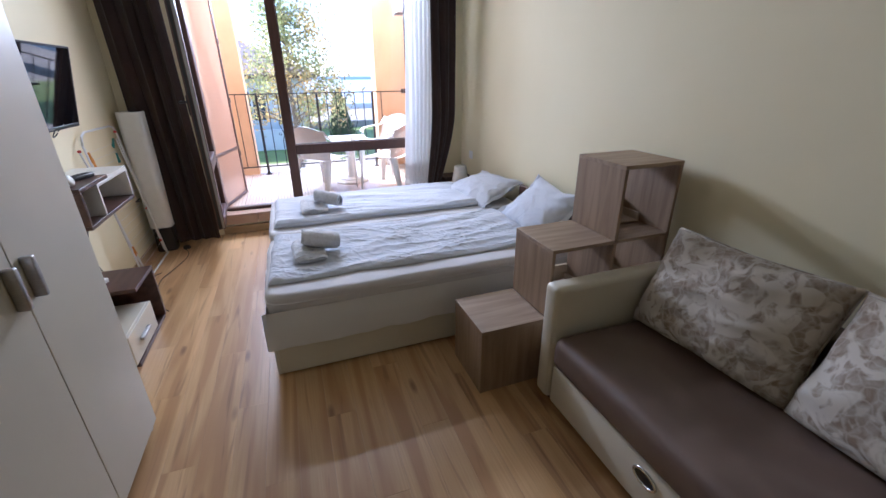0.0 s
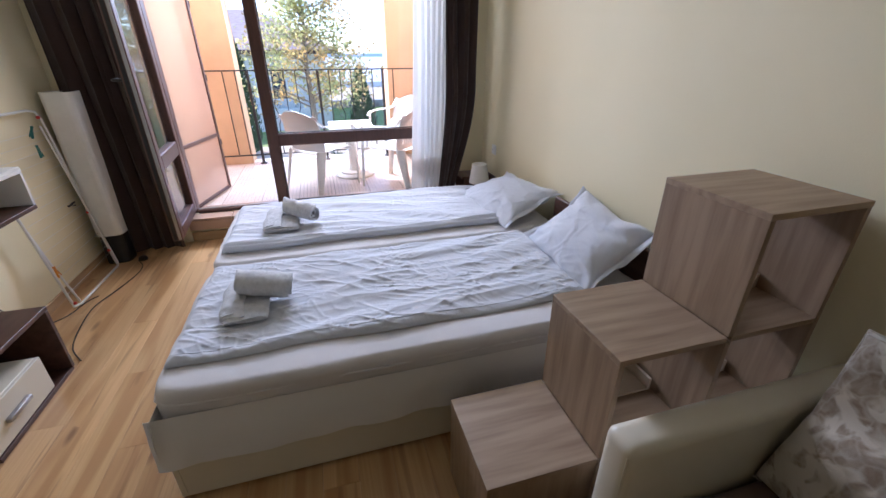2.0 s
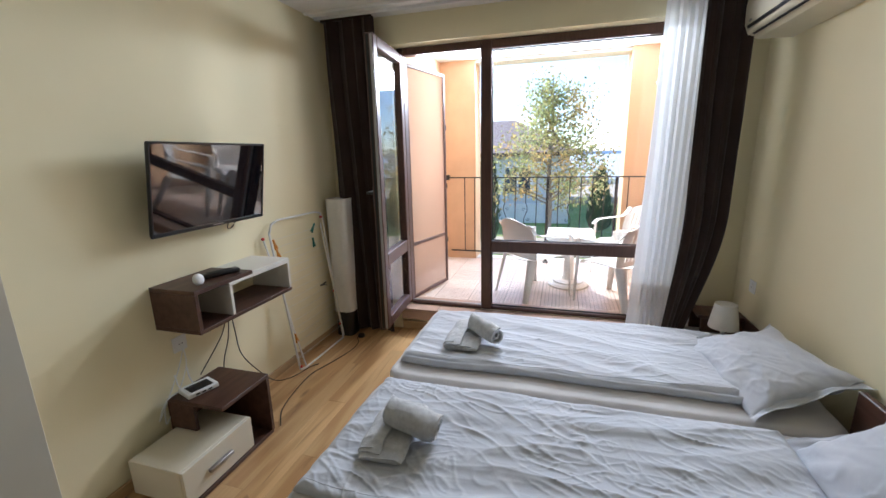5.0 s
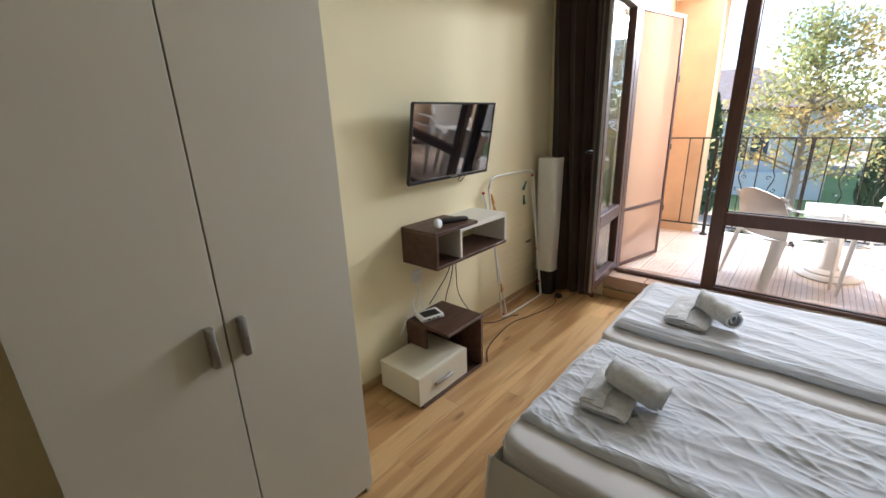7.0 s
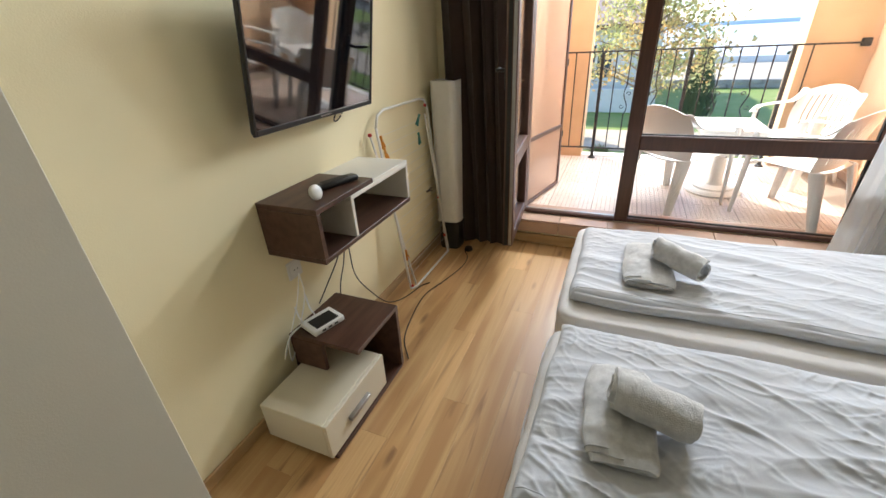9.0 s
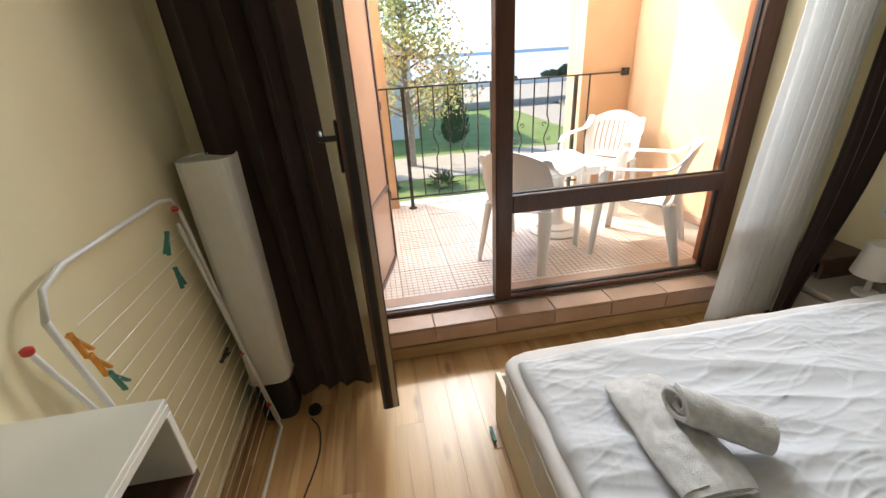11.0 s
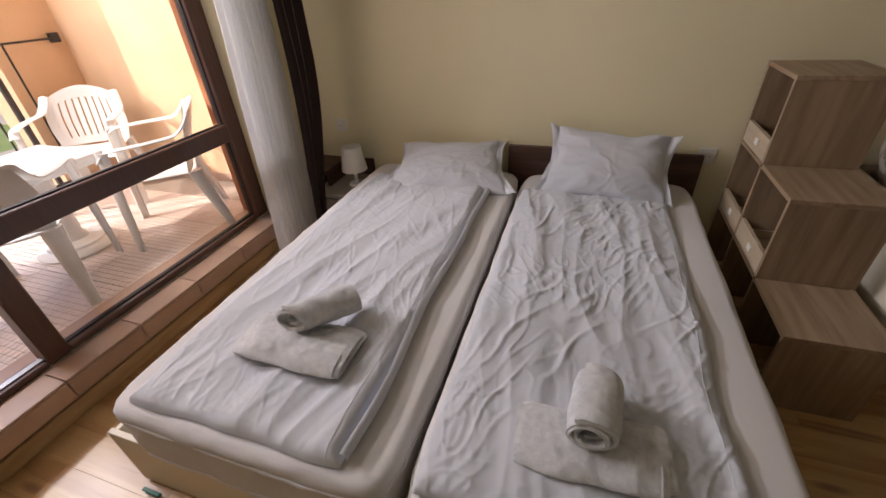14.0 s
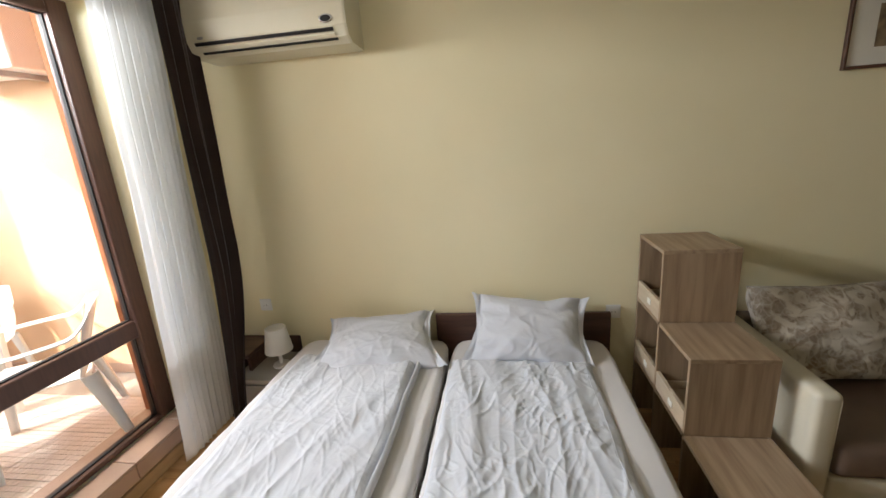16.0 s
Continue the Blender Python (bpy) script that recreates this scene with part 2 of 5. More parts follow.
def bm_tube(pts, r, n=8, closed=False, taper=None):
    """A round bar swept along points."""
    bm = bmesh.new()
    pts = [Vector(p) for p in pts]
    rings = []
    k = len(pts)
    for i, p in enumerate(pts):
        a = pts[(i - 1) % k] if closed or i else p
        c = pts[(i + 1) % k] if closed or i < k - 1 else p
        d = (c - a).normalized()
        u = d.cross(Vector((0, 0, 1)))
        if u.length < 0.05:
            u = d.cross(Vector((1, 0, 0)))
        u.normalize()
        w = d.cross(u)
        rr = r if taper is None else r + (taper - r) * i / (k - 1)
        rings.append([bm.verts.new(p + rr * (math.cos(2 * math.pi * j / n) * u + math.sin(2 * math.pi * j / n) * w)) for j in range(n)])
    for i in range(k if closed else k - 1):
        a, b = rings[i], rings[(i + 1) % k]
        for j in range(n):
            bm.faces.new((a[j], a[(j + 1) % n], b[(j + 1) % n], b[j]))
    if not closed:
        bm.faces.new(rings[0][::-1])
        bm.faces.new(rings[-1])
    bmesh.ops.recalc_face_normals(bm, faces=list(bm.faces))
    return bm


def bm_lathe(profile, n=24):
    """Rings of (radius, height) closed at both ends."""
    bm = bmesh.new()
    rings = [[bm.verts.new((r * math.cos(2 * math.pi * j / n), r * math.sin(2 * math.pi * j / n), z)) for j in range(n)] for r, z in profile]
    for a, b in zip(rings, rings[1:]):
        for j in range(n):
            bm.faces.new((a[j], a[(j + 1) % n], b[(j + 1) % n], b[j]))
    bm.faces.new(rings[0][::-1])
    bm.faces.new(rings[-1])
    bmesh.ops.recalc_face_normals(bm, faces=list(bm.faces))
    return bm


def bm_sheet(f, nu, nv, thick=0.0):
    """A grid over u, v in 0..1 with a place function; thick: doubled below, and closed round the rim."""
    bm = bmesh.new()
    top = [[bm.verts.new(f(i / nu, j / nv)) for j in range(nv + 1)] for i in range(nu + 1)]
    for i in range(nu):
        for j in range(nv):
            bm.faces.new((top[i][j], top[i + 1][j], top[i + 1][j + 1], top[i][j + 1]))
    if thick:
        bm.normal_update()
        low = [[bm.verts.new(v.co - v.normal * thick) for v in row] for row in top]
        for i in range(nu):
            for j in range(nv):
                bm.faces.new((low[i][j], low[i][j + 1], low[i + 1][j + 1], low[i + 1][j]))
        for i in range(nu):
            bm.faces.new((top[i][0], low[i][0], low[i + 1][0], top[i + 1][0]))
            bm.faces.new((top[i + 1][nv], low[i + 1][nv], low[i][nv], top[i][nv]))
        for j in range(nv):
            bm.faces.new((top[0][j + 1], low[0][j + 1], low[0][j], top[0][j]))
            bm.faces.new((top[nu][j], low[nu][j], low[nu][j + 1], top[nu][j + 1]))
    return bm


def make(name, bm, material, smooth=False):
    me = bpy.data.meshes.new(name)
    if smooth:
        for fc in bm.faces:
            fc.smooth = True
    bm.to_mesh(me)
    bm.free()
    me.materials.append(material)
    ob = new(name, me)
    if smooth:
        me.set_sharp_from_angle(angle=radians(50))
    return ob


def part(name, bm, material, parent, label="", smooth=False):
    ob = make(name, bm, material, smooth)
    ob.parent = parent
    if label:
        tagged(ob, label)
    return ob


def thing(name, place, label, category, group=""):
    ob = new(name)
    ob.location = place
    return tagged(ob, label, category, group)


def setting(name, bm, material, label="", smooth=False):
    return tagged(make(name, bm, material, smooth), label, "", "", "structure")


def fbm(x, y, z=0.0, s=1.0):
    return noise.noise(Vector((x * s, y * s, z)))


# ---- structure ----
XW, XE, YN, YS, ZC = -1.03, 2.065, 4.86, -2.9, 2.56
setting("wall_west", bm_box(XW - 0.2, XW, YS, YN, 0, ZC, 0), M["wall"], "cream painted wall")
setting("wall_east", bm_box(XE, XE + 0.2, YS, YN, 0, ZC, 0), M["wall"], "cream painted wall")
setting("wall_south", bm_box(XW - 0.2, XE + 0.2, YS - 0.2, YS, 0, ZC, 0), M["wall"], "cream painted wall")
OX0, OX1, OZ0, OZ1 = -0.46, 1.60, 0.18, 2.355
setting("wall_north", joined(bm_box(XW - 0.2, OX0, YN, 5.16, -0.1, ZC, 0), bm_box(OX1, XE + 0.2, YN, 5.16, -0.1, ZC, 0),
                             bm_box(OX0, OX1, YN, 5.16, OZ1, ZC, 0), bm_box(OX0, OX1, YN + 0.02, 5.16, -0.1, OZ0, 0)), M["wall"], "cream wall around the balcony opening")
setting("ceiling", bm_box(XW - 0.2, XE + 0.2, YS - 0.2, 5.16, ZC, ZC + 0.2, 0), M["ceiling"], "white painted ceiling")
setting("subfloor", bm_box(XW - 0.2, XE + 0.2, YS - 0.2, YN + 0.02, -0.12, -0.011, 0), M["grout"])
for nm, bx in (("baseboard_west", (XW, XW + 0.014, YS, YN, 0, 0.06)), ("baseboard_east", (XE - 0.014, XE, YS, YN, 0, 0.06)),
               ("baseboard_north", (OX0, OX1, YN - 0.004, YN + 0.016, 0, 0.075))):
    setting(nm, bm_box(*bx, 0.004), M["skirting"], "light wood skirting board")

# balcony shell
BX0, BX1, BY, BZ, BC = -0.62, 2.0, 6.76, 0.18, 2.60
setting("balcony_wall_west", bm_box(BX0 - 0.2, BX0, 5.163, 7.06, -1.3, BC, 0), M["orange"], "orange rendered balcony wall")
setting("balcony_wall_east", bm_box(BX1, BX1 + 0.2, 5.163, 7.06, -1.3, BC, 0), M["orange"], "orange rendered balcony wall")
setting("facade_outer", joined(bm_box(BX0, -0.18, BY, BY + 0.3, -1.3, BC, 0), bm_box(1.53, BX1, BY, BY + 0.3, -1.3, BC, 0)), M["orange"], "orange rendered pillars of the balcony")
setting("facade_inner", joined(bm_box(BX0, OX0, 5.163, 5.175, BZ, BC, 0), bm_box(OX1, BX1, 5.163, 5.175, BZ, BC, 0), bm_box(OX0, OX1, 5.163, 5.175, OZ1, BC, 0), bm_box(OX1 - 0.012, OX1 - 0.002, 5.06, 5.175, BZ, OZ1, 0)), M["brick"], "red-orange rendered wall round the window")
setting("balcony_ceiling", bm_box(BX0 - 0.2, BX1 + 0.2, 5.163, 7.06, BC, BC + 0.2, 0), M["ceiling"], "white balcony ceiling")
setting("balcony_beam", bm_box(-0.18, 1.53, BY + 0.02, BY + 0.3, 2.565, BC, 0.004), M["ceiling"], "white painted edge beam of the balcony")
setting("balcony_slab", bm_box(BX0, BX1, 5.163, 6.92, 0.0, BZ - 0.006, 0), M["grout"], "balcony slab")
# floor planks
floor = setting("floor", bm_box(XW, XE, YS, YN, -0.0105, -0.010, 0), M["grout"], "light laminate floor")
PW, PL = 0.129, 1.21
plank_mesh = {}


def plank(x0, x1, y0, y1):
    key = (round(x1 - x0, 3), round(y1 - y0, 3))
    if key not in plank_mesh:
        me = bpy.data.meshes.new("plank")
        b = bm_box(0, key[0] - 0.0004, 0, key[1] - 0.0004, -0.0095, 0, 0.0005)
        b.to_mesh(me)
        b.free()
        me.materials.append(M["plank"])
        plank_mesh[key] = me
    ob = new("plank", plank_mesh[key])
    ob.location = (x0, y0, 0)
    ob.parent = floor


def lay_planks():
    i, x = 0, XW
    while x < XE - 0.001:
        x1 = min(x + PW, XE)
        y = YS - (i * 0.47) % PL
        while y < YN - 0.001:
            a, b = max(y, YS), min(y + PL, YN)
            if b - a > 0.02:
                plank(x, x1, a, b)
            y += PL
        x, i = x1, i + 1


# ---- window and balcony door ----
FY0, FY1 = 4.975, 5.05


def member(name, par, x0, x1, y0, y1, z0, z1, m="frame", b=0.006, label=""):
    return part(name, bm_box(x0, x1, y0, y1, z0, z1, b), M[m], par, label)


def window():
    w = tagged(new("window_1"), "brown-framed balcony window with a fixed pane and a door opening", "window", "", "structure")
    member("jamb", w, OX0, -0.405, FY0, FY1, 0.2, OZ1)
    member("jamb", w, 1.50, OX1, FY0, FY1, 0.2, OZ1)
    member("mullion", w, 0.232, 0.318, FY0 - 0.004, FY1, 0.2, OZ1)
    member("head", w, -0.405, 0.232, FY0, FY1, 2.296, OZ1)
    member("head", w, 0.318, 1.50, FY0, FY1, 2.285, OZ1)
    member("bottom_rail", w, -0.405, 0.232, FY0, FY1, 0.195, 0.222)
    member("bottom_rail", w, 0.318, 1.50, FY0, FY1, 0.2, 0.228)
    member("transom", w, 0.318, 1.50, FY0, FY1, 0.712, 0.806)
    for z0, z1 in ((0.228, 0.712), (0.806, 2.285)):
        p = member("pane", w, 0.318, 1.50, 5.012, 5.018, z0, z1, "glass", 0)
        p.visible_shadow = False
        for x0, x1, a, b in ((0.318, 0.324, z0, z1), (1.494, 1.50, z0, z1), (0.324, 1.494, z0, z0 + 0.006), (0.324, 1.494, z1 - 0.006, z1)):
            member("gasket", w, x0, x1, 5.006, 5.024, a, b, "gasket", 0)
    member("threshold", w, -0.405, 0.232, 5.0, 5.03, 0.222, 0.228, "steel", 0.001)


def door_leaf():
    d = tagged(new("door_1"), "open brown-framed glazed balcony door", "door", "", "structure")
    d.matrix_world = pose(-0.405, 4.972, 0.232, 0, 0, -85.0)
    L, H, t = 0.665, 2.07, 0.062
    member("stile", d, 0, 0.075, -t, 0, 0, H)
    member("stile", d, L - 0.075, L, -t, 0, 0, H)
    member("top_rail", d, 0.075, L - 0.075, -t, 0, H - 0.075, H)
    member("bottom_rail", d, 0.075, L - 0.075, -t, 0, 0, 0.08)
    member("mid_rail", d, 0.075, L - 0.075, -t, 0, 0.475, 0.575)
    member("edge_strip", d, L, L + 0.004, -t + 0.012, -0.03, 0.01, H - 0.01, "gasket", 0.001, "black seal on the door's edge")
    member("edge_strip", d, L, L + 0.005, -0.024, -0.006, 0.01, H - 0.01, "steel", 0.001, "metal lock rail")
    for z0, z1 in ((0.08, 0.475), (0.575, H - 0.075)):
        p = member("pane", d, 0.075, L - 0.075, -0.034, -0.028, z0, z1, "glass", 0)
        p.visible_shadow = False
    part("door_handle", joined(bm_box(L - 0.052, L - 0.022, -t - 0.010, -t, 0.93, 1.08, 0.004), bm_tube([(L - 0.037, -t - 0.008, 1.03), (L - 0.037, -t - 0.05, 1.03), (L - 0.042, -t - 0.056, 1.03), (L - 0.15, -t - 0.058, 1.03)], 0.009)), M["black"], d, "black lever handle", True)


def screen_door():
    s = thing("screen_door", (0, 0, 0), "open insect screen door with brown frame and pinkish net", "screen door")
    s.matrix_world = pose(-0.435, 5.085, 0.2, 0, 0, 76)
    L, H = 0.655, 2.07
    for x0, x1, z0, z1 in ((0, 0.03, 0, H), (L - 0.03, L, 0, H), (0.03, L - 0.03, 0, 0.03), (0.03, L - 0.03, H - 0.03, H), (0.03, L - 0.03, 0.50, 0.53)):
        part("frame_bar", bm_box(x0, x1, -0.009, 0.009, z0, z1, 0.002), M["frame"], s)
    for z0, z1 in ((0.03, 0.50), (0.53, H - 0.03)):
        part("net", bm_box(0.03, L - 0.03, -0.0012, 0.0012, z0, z1, 0), M["net"], s, "fine translucent net")
    for z in (0.42, 0.98, 1.55):
        part("latch", bm_box(L, L + 0.012, -0.012, 0.012, z, z + 0.05, 0.002), M["black"], s)


def sill():
    s = setting("sill", bm_box(OX0, OX1, 4.852, 4.975, 0.12, 0.184, 0), M["grout"], "tiled door step")
    x = OX0
    while x < OX1 - 0.01:
        x1 = min(x + 0.327, OX1)
        for nm, bx in (("tile", (x + 0.002, x1 - 0.002, 4.838, 4.974, 0.184, 0.196)), ("tile", (x + 0.002, x1 - 0.002, 4.838, 4.850, 0.10, 0.182))):
            part(nm, bm_box(*bx, 0.003), M["tile"], s)
        x = x1


def curtain(name, label, m, x0t, x1t, x0b, x1b, yt, yb, z0, z1, folds, amp, thick=0.003, seed=0.0, belly=0.0, late=False):
    c = thing(name, (0, 0, 0), label, "curtain")

    def place(u, v):
        z = z1 + (z0 - z1) * v
        e = v ** 1.3
        if late:
            e = min(1.0, max(0.0, (v - 0.55) / 0.5))
            e = e * e * (3 - 2 * e)
        x = (x0t + (x0b - x0t) * e) + (x1t - x0t + (x1b - x0b - x1t + x0t) * e) * u
        ph = folds * u * 2 * math.pi + (3.4 if thick else 6.0) * fbm(u * 2.4, v * 0.7, seed) * (0.6 + v) + 1.1 * math.sin(u * 7 + seed)
        a = amp * (0.70 + 1.1 * fbm(u * 4, v * 1.2, seed + 4))
        y = yt + (yb - yt) * e + a * math.sin(ph) + 0.02 * fbm(u * 2, v * 3, seed + 9) - belly * math.sin(v * math.pi) ** 2
        x += 0.35 * a * math.sin(2 * ph + 0.6)
        return Vector((x, y, z))
    part("cloth", bm_sheet(place, folds * 22, 48, thick), m, c, "", True)
    part("heading_tape", bm_box(x0t, x1t, yt - 0.012, yt + 0.012, z1 - 0.01, z1 + 0.012, 0.002), m, c)
    return c


def curtain_rail():
    r = thing("curtain_rail", (0, 0, 0), "white double curtain rail on the ceiling", "curtain rail")
    part("track", bm_box(XW + 0.02, XE - 0.02, 4.563, 4.587, ZC - 0.022, ZC, 0.003), M["enamel"], r)
    part("track", bm_box(XW + 0.02, XE - 0.02, 4.693, 4.717, ZC - 0.022, ZC, 0.003), M["enamel"], r)


# ---- wardrobe ----
def handle_bar(par, x, y, z0, z1, out=0.030, w=0.020):
    """A bowed flat bar handle standing on a face that looks along +x."""
    return part("handle", bm_box(x, x + out, y - w / 2, y + w / 2, z0, z1, 0.004, 2), M["steel"], par, "brushed steel bar handle", True)


def wardrobe():
    w = thing("wardrobe", (0, 0, 0), "tall cream two-door wardrobe with steel bar handles", "wardrobe")
    part("side_panel", bm_box(XW + 0.003, -0.474, 2.271, 2.289, 0, 2.25, 0.002), M["wardrobe"], w)
    part("side_panel", bm_box(XW + 0.003, -0.474, 1.450, 1.468, 0, 2.25, 0.002), M["wardrobe"], w)
    part("back_panel", bm_box(XW + 0.002, XW + 0.008, 1.468, 2.271, 0.07, 2.25, 0), M["wardrobe"], w)
    part("top_panel", bm_box(XW + 0.008, -0.474, 1.468, 2.271, 2.23, 2.25, 0.002), M["wardrobe"], w)
    part("plinth", bm_box(-0.54, -0.522, 1.468, 2.271, 0, 0.07, 0), M["wardrobe"], w)
    for y0, y1, hy in ((1.450, 1.855, 1.813), (1.859, 2.289, 1.899)):
        d = part("door", bm_box(-0.472, -0.452, y0, y1, 0.05, 2.25, 0.0015), M["wardrobe"], w)
        handle_bar(d, -0.452, hy, 0.874, 0.994)


# ---- television, shelf and low unit ----
def television():
    t = thing("television", (-0.03, -0.076, -0.008), "black flat television on a wall bracket", "television")
    x0, x1 = -0.925, -0.897
    y0, y1, z0, z1 = 3.132, 3.868, 1.18, 1.622
    tilt = Matrix.Translation((x0, 0, z0)) @ Matrix.Rotation(radians(9.5), 4, "Y") @ Matrix.Translation((-x0, 0, -z0))
    part("casing", moved(bm_box(x0, x1 - 0.012, y0 + 0.004, y1 - 0.004, z0 + 0.003, z1 - 0.003, 0.008, 2), tilt), M["black"], t)
    part("back_cover", moved(bm_box(x0 - 0.026, x0 + 0.002, y0 + 0.14, y1 - 0.14, z0 + 0.04, z0 + 0.30, 0.010, 2), tilt), M["black"], t)
    fr = [bm_box(x1 - 0.014, x1, y0, y0 + 0.010, z0, z1, 0.002), bm_box(x1 - 0.014, x1, y1 - 0.010, y1, z0, z1, 0.002), bm_box(x1 - 0.014, x1, y0 + 0.010, y1 - 0.010, z1 - 0.010, z1, 0.002), bm_box(x1 - 0.014, x1, y0 + 0.010, y1 - 0.010, z0, z0 + 0.020, 0.002)]
    part("bezel", moved(joined(*fr), tilt), M["black"], t)
    part("screen", moved(bm_box(x1 - 0.012, x1 - 0.004, y0 + 0.010, y1 - 0.010, z0 + 0.020, z1 - 0.010, 0), tilt), M["screen"], t, "glossy black screen")
    part("logo_bar", moved(bm_box(x1, x1 + 0.001, 3.48, 3.55, z0 + 0.008, z0 + 0.013, 0), tilt), M["steel"], t, "small grey maker's mark")
    part("wall_bracket", joined(bm_box(XW, XW + 0.012, 3.42, 3.60, 1.30, 1.52, 0.002), bm_box(XW + 0.012, x0 + 0.03, 3.47, 3.55, 1.36, 1.46, 0.003)), M["black"], t)
    loop = [(-0.93 + 0.02 * math.sin(a), 3.64 + 0.025 * math.cos(a), 1.165 + 0.03 * math.sin(a)) for a in [i * 0.5 for i in range(13)]]
    part("cable_loop", bm_tube(loop, 0.003, 6), M["black"], t, "black cable loop", True)


def wall_shelf():
    s = thing("wall_shelf", (-0.012, -0.086, -0.004), "dark wood and white open wall shelf with two cubbies", "shelf")
    xf = -0.74
    part("top_board", bm_box(XW, xf, 3.155, 3.535, 0.905, 0.926, 0.0015), M["wenge"], s, "dark wood top board")
    part("side_board", bm_box(XW, xf, 3.155, 3.176, 0.728, 0.904, 0.0015), M["wenge"], s)
    part("bottom_board", bm_box(XW, xf, 3.155, 3.852, 0.707, 0.727, 0.0015), M["wenge"], s)
    part("white_side", bm_box(XW, xf, 3.366, 3.384, 0.728, 0.886, 0.0015), M["white"], s, "white divider board")
    part("white_top", joined(bm_box(XW, xf, 3.366, 3.852, 0.887, 0.9045, 0.0015), bm_box(XW, xf, 3.537, 3.852, 0.9045, 0.918, 0.0015)), M["white"], s, "white top board")
    part("white_side", bm_box(XW, xf, 3.834, 3.852, 0.728, 0.886, 0.0015), M["white"], s, "white end board")


def low_unit():
    u = thing("low_unit", (-0.02, -0.068, 0), "low dark wood tv unit with one cream drawer", "cabinet")
    part("top_board", bm_box(-0.955, -0.62, 3.085, 3.410, 0.344, 0.365, 0.0015), M["wenge"], u)
    part("end_board", bm_box(-0.955, -0.62, 3.389, 3.410, 0.022, 0.343, 0.0015), M["wenge"], u)
    part("inner_board", bm_box(-0.955, -0.80, 3.085, 3.104, 0.205, 0.343, 0.0015), M["wenge"], u)
    part("base_board", bm_box(-0.955, -0.628, 2.87, 3.410, 0.0, 0.021, 0.0015), M["wenge"], u)
    part("back_board", bm_box(-0.962, -0.956, 3.085, 3.410, 0.0, 0.36, 0), M["wenge"], u)
    d = part("drawer", joined(bm_box(-0.95, -0.652, 2.849, 3.262, 0.024, 0.196, 0.003), bm_box(-0.650, -0.634, 2.849, 3.262, 0.024, 0.196, 0.002)), M["cream"], u, "cream drawer box")
    part("handle", bm_box(-0.634, -0.614, 2.972, 3.112, 0.100, 0.118, 0.003, 2), M["steel"], d, "brushed steel bar handle", True)


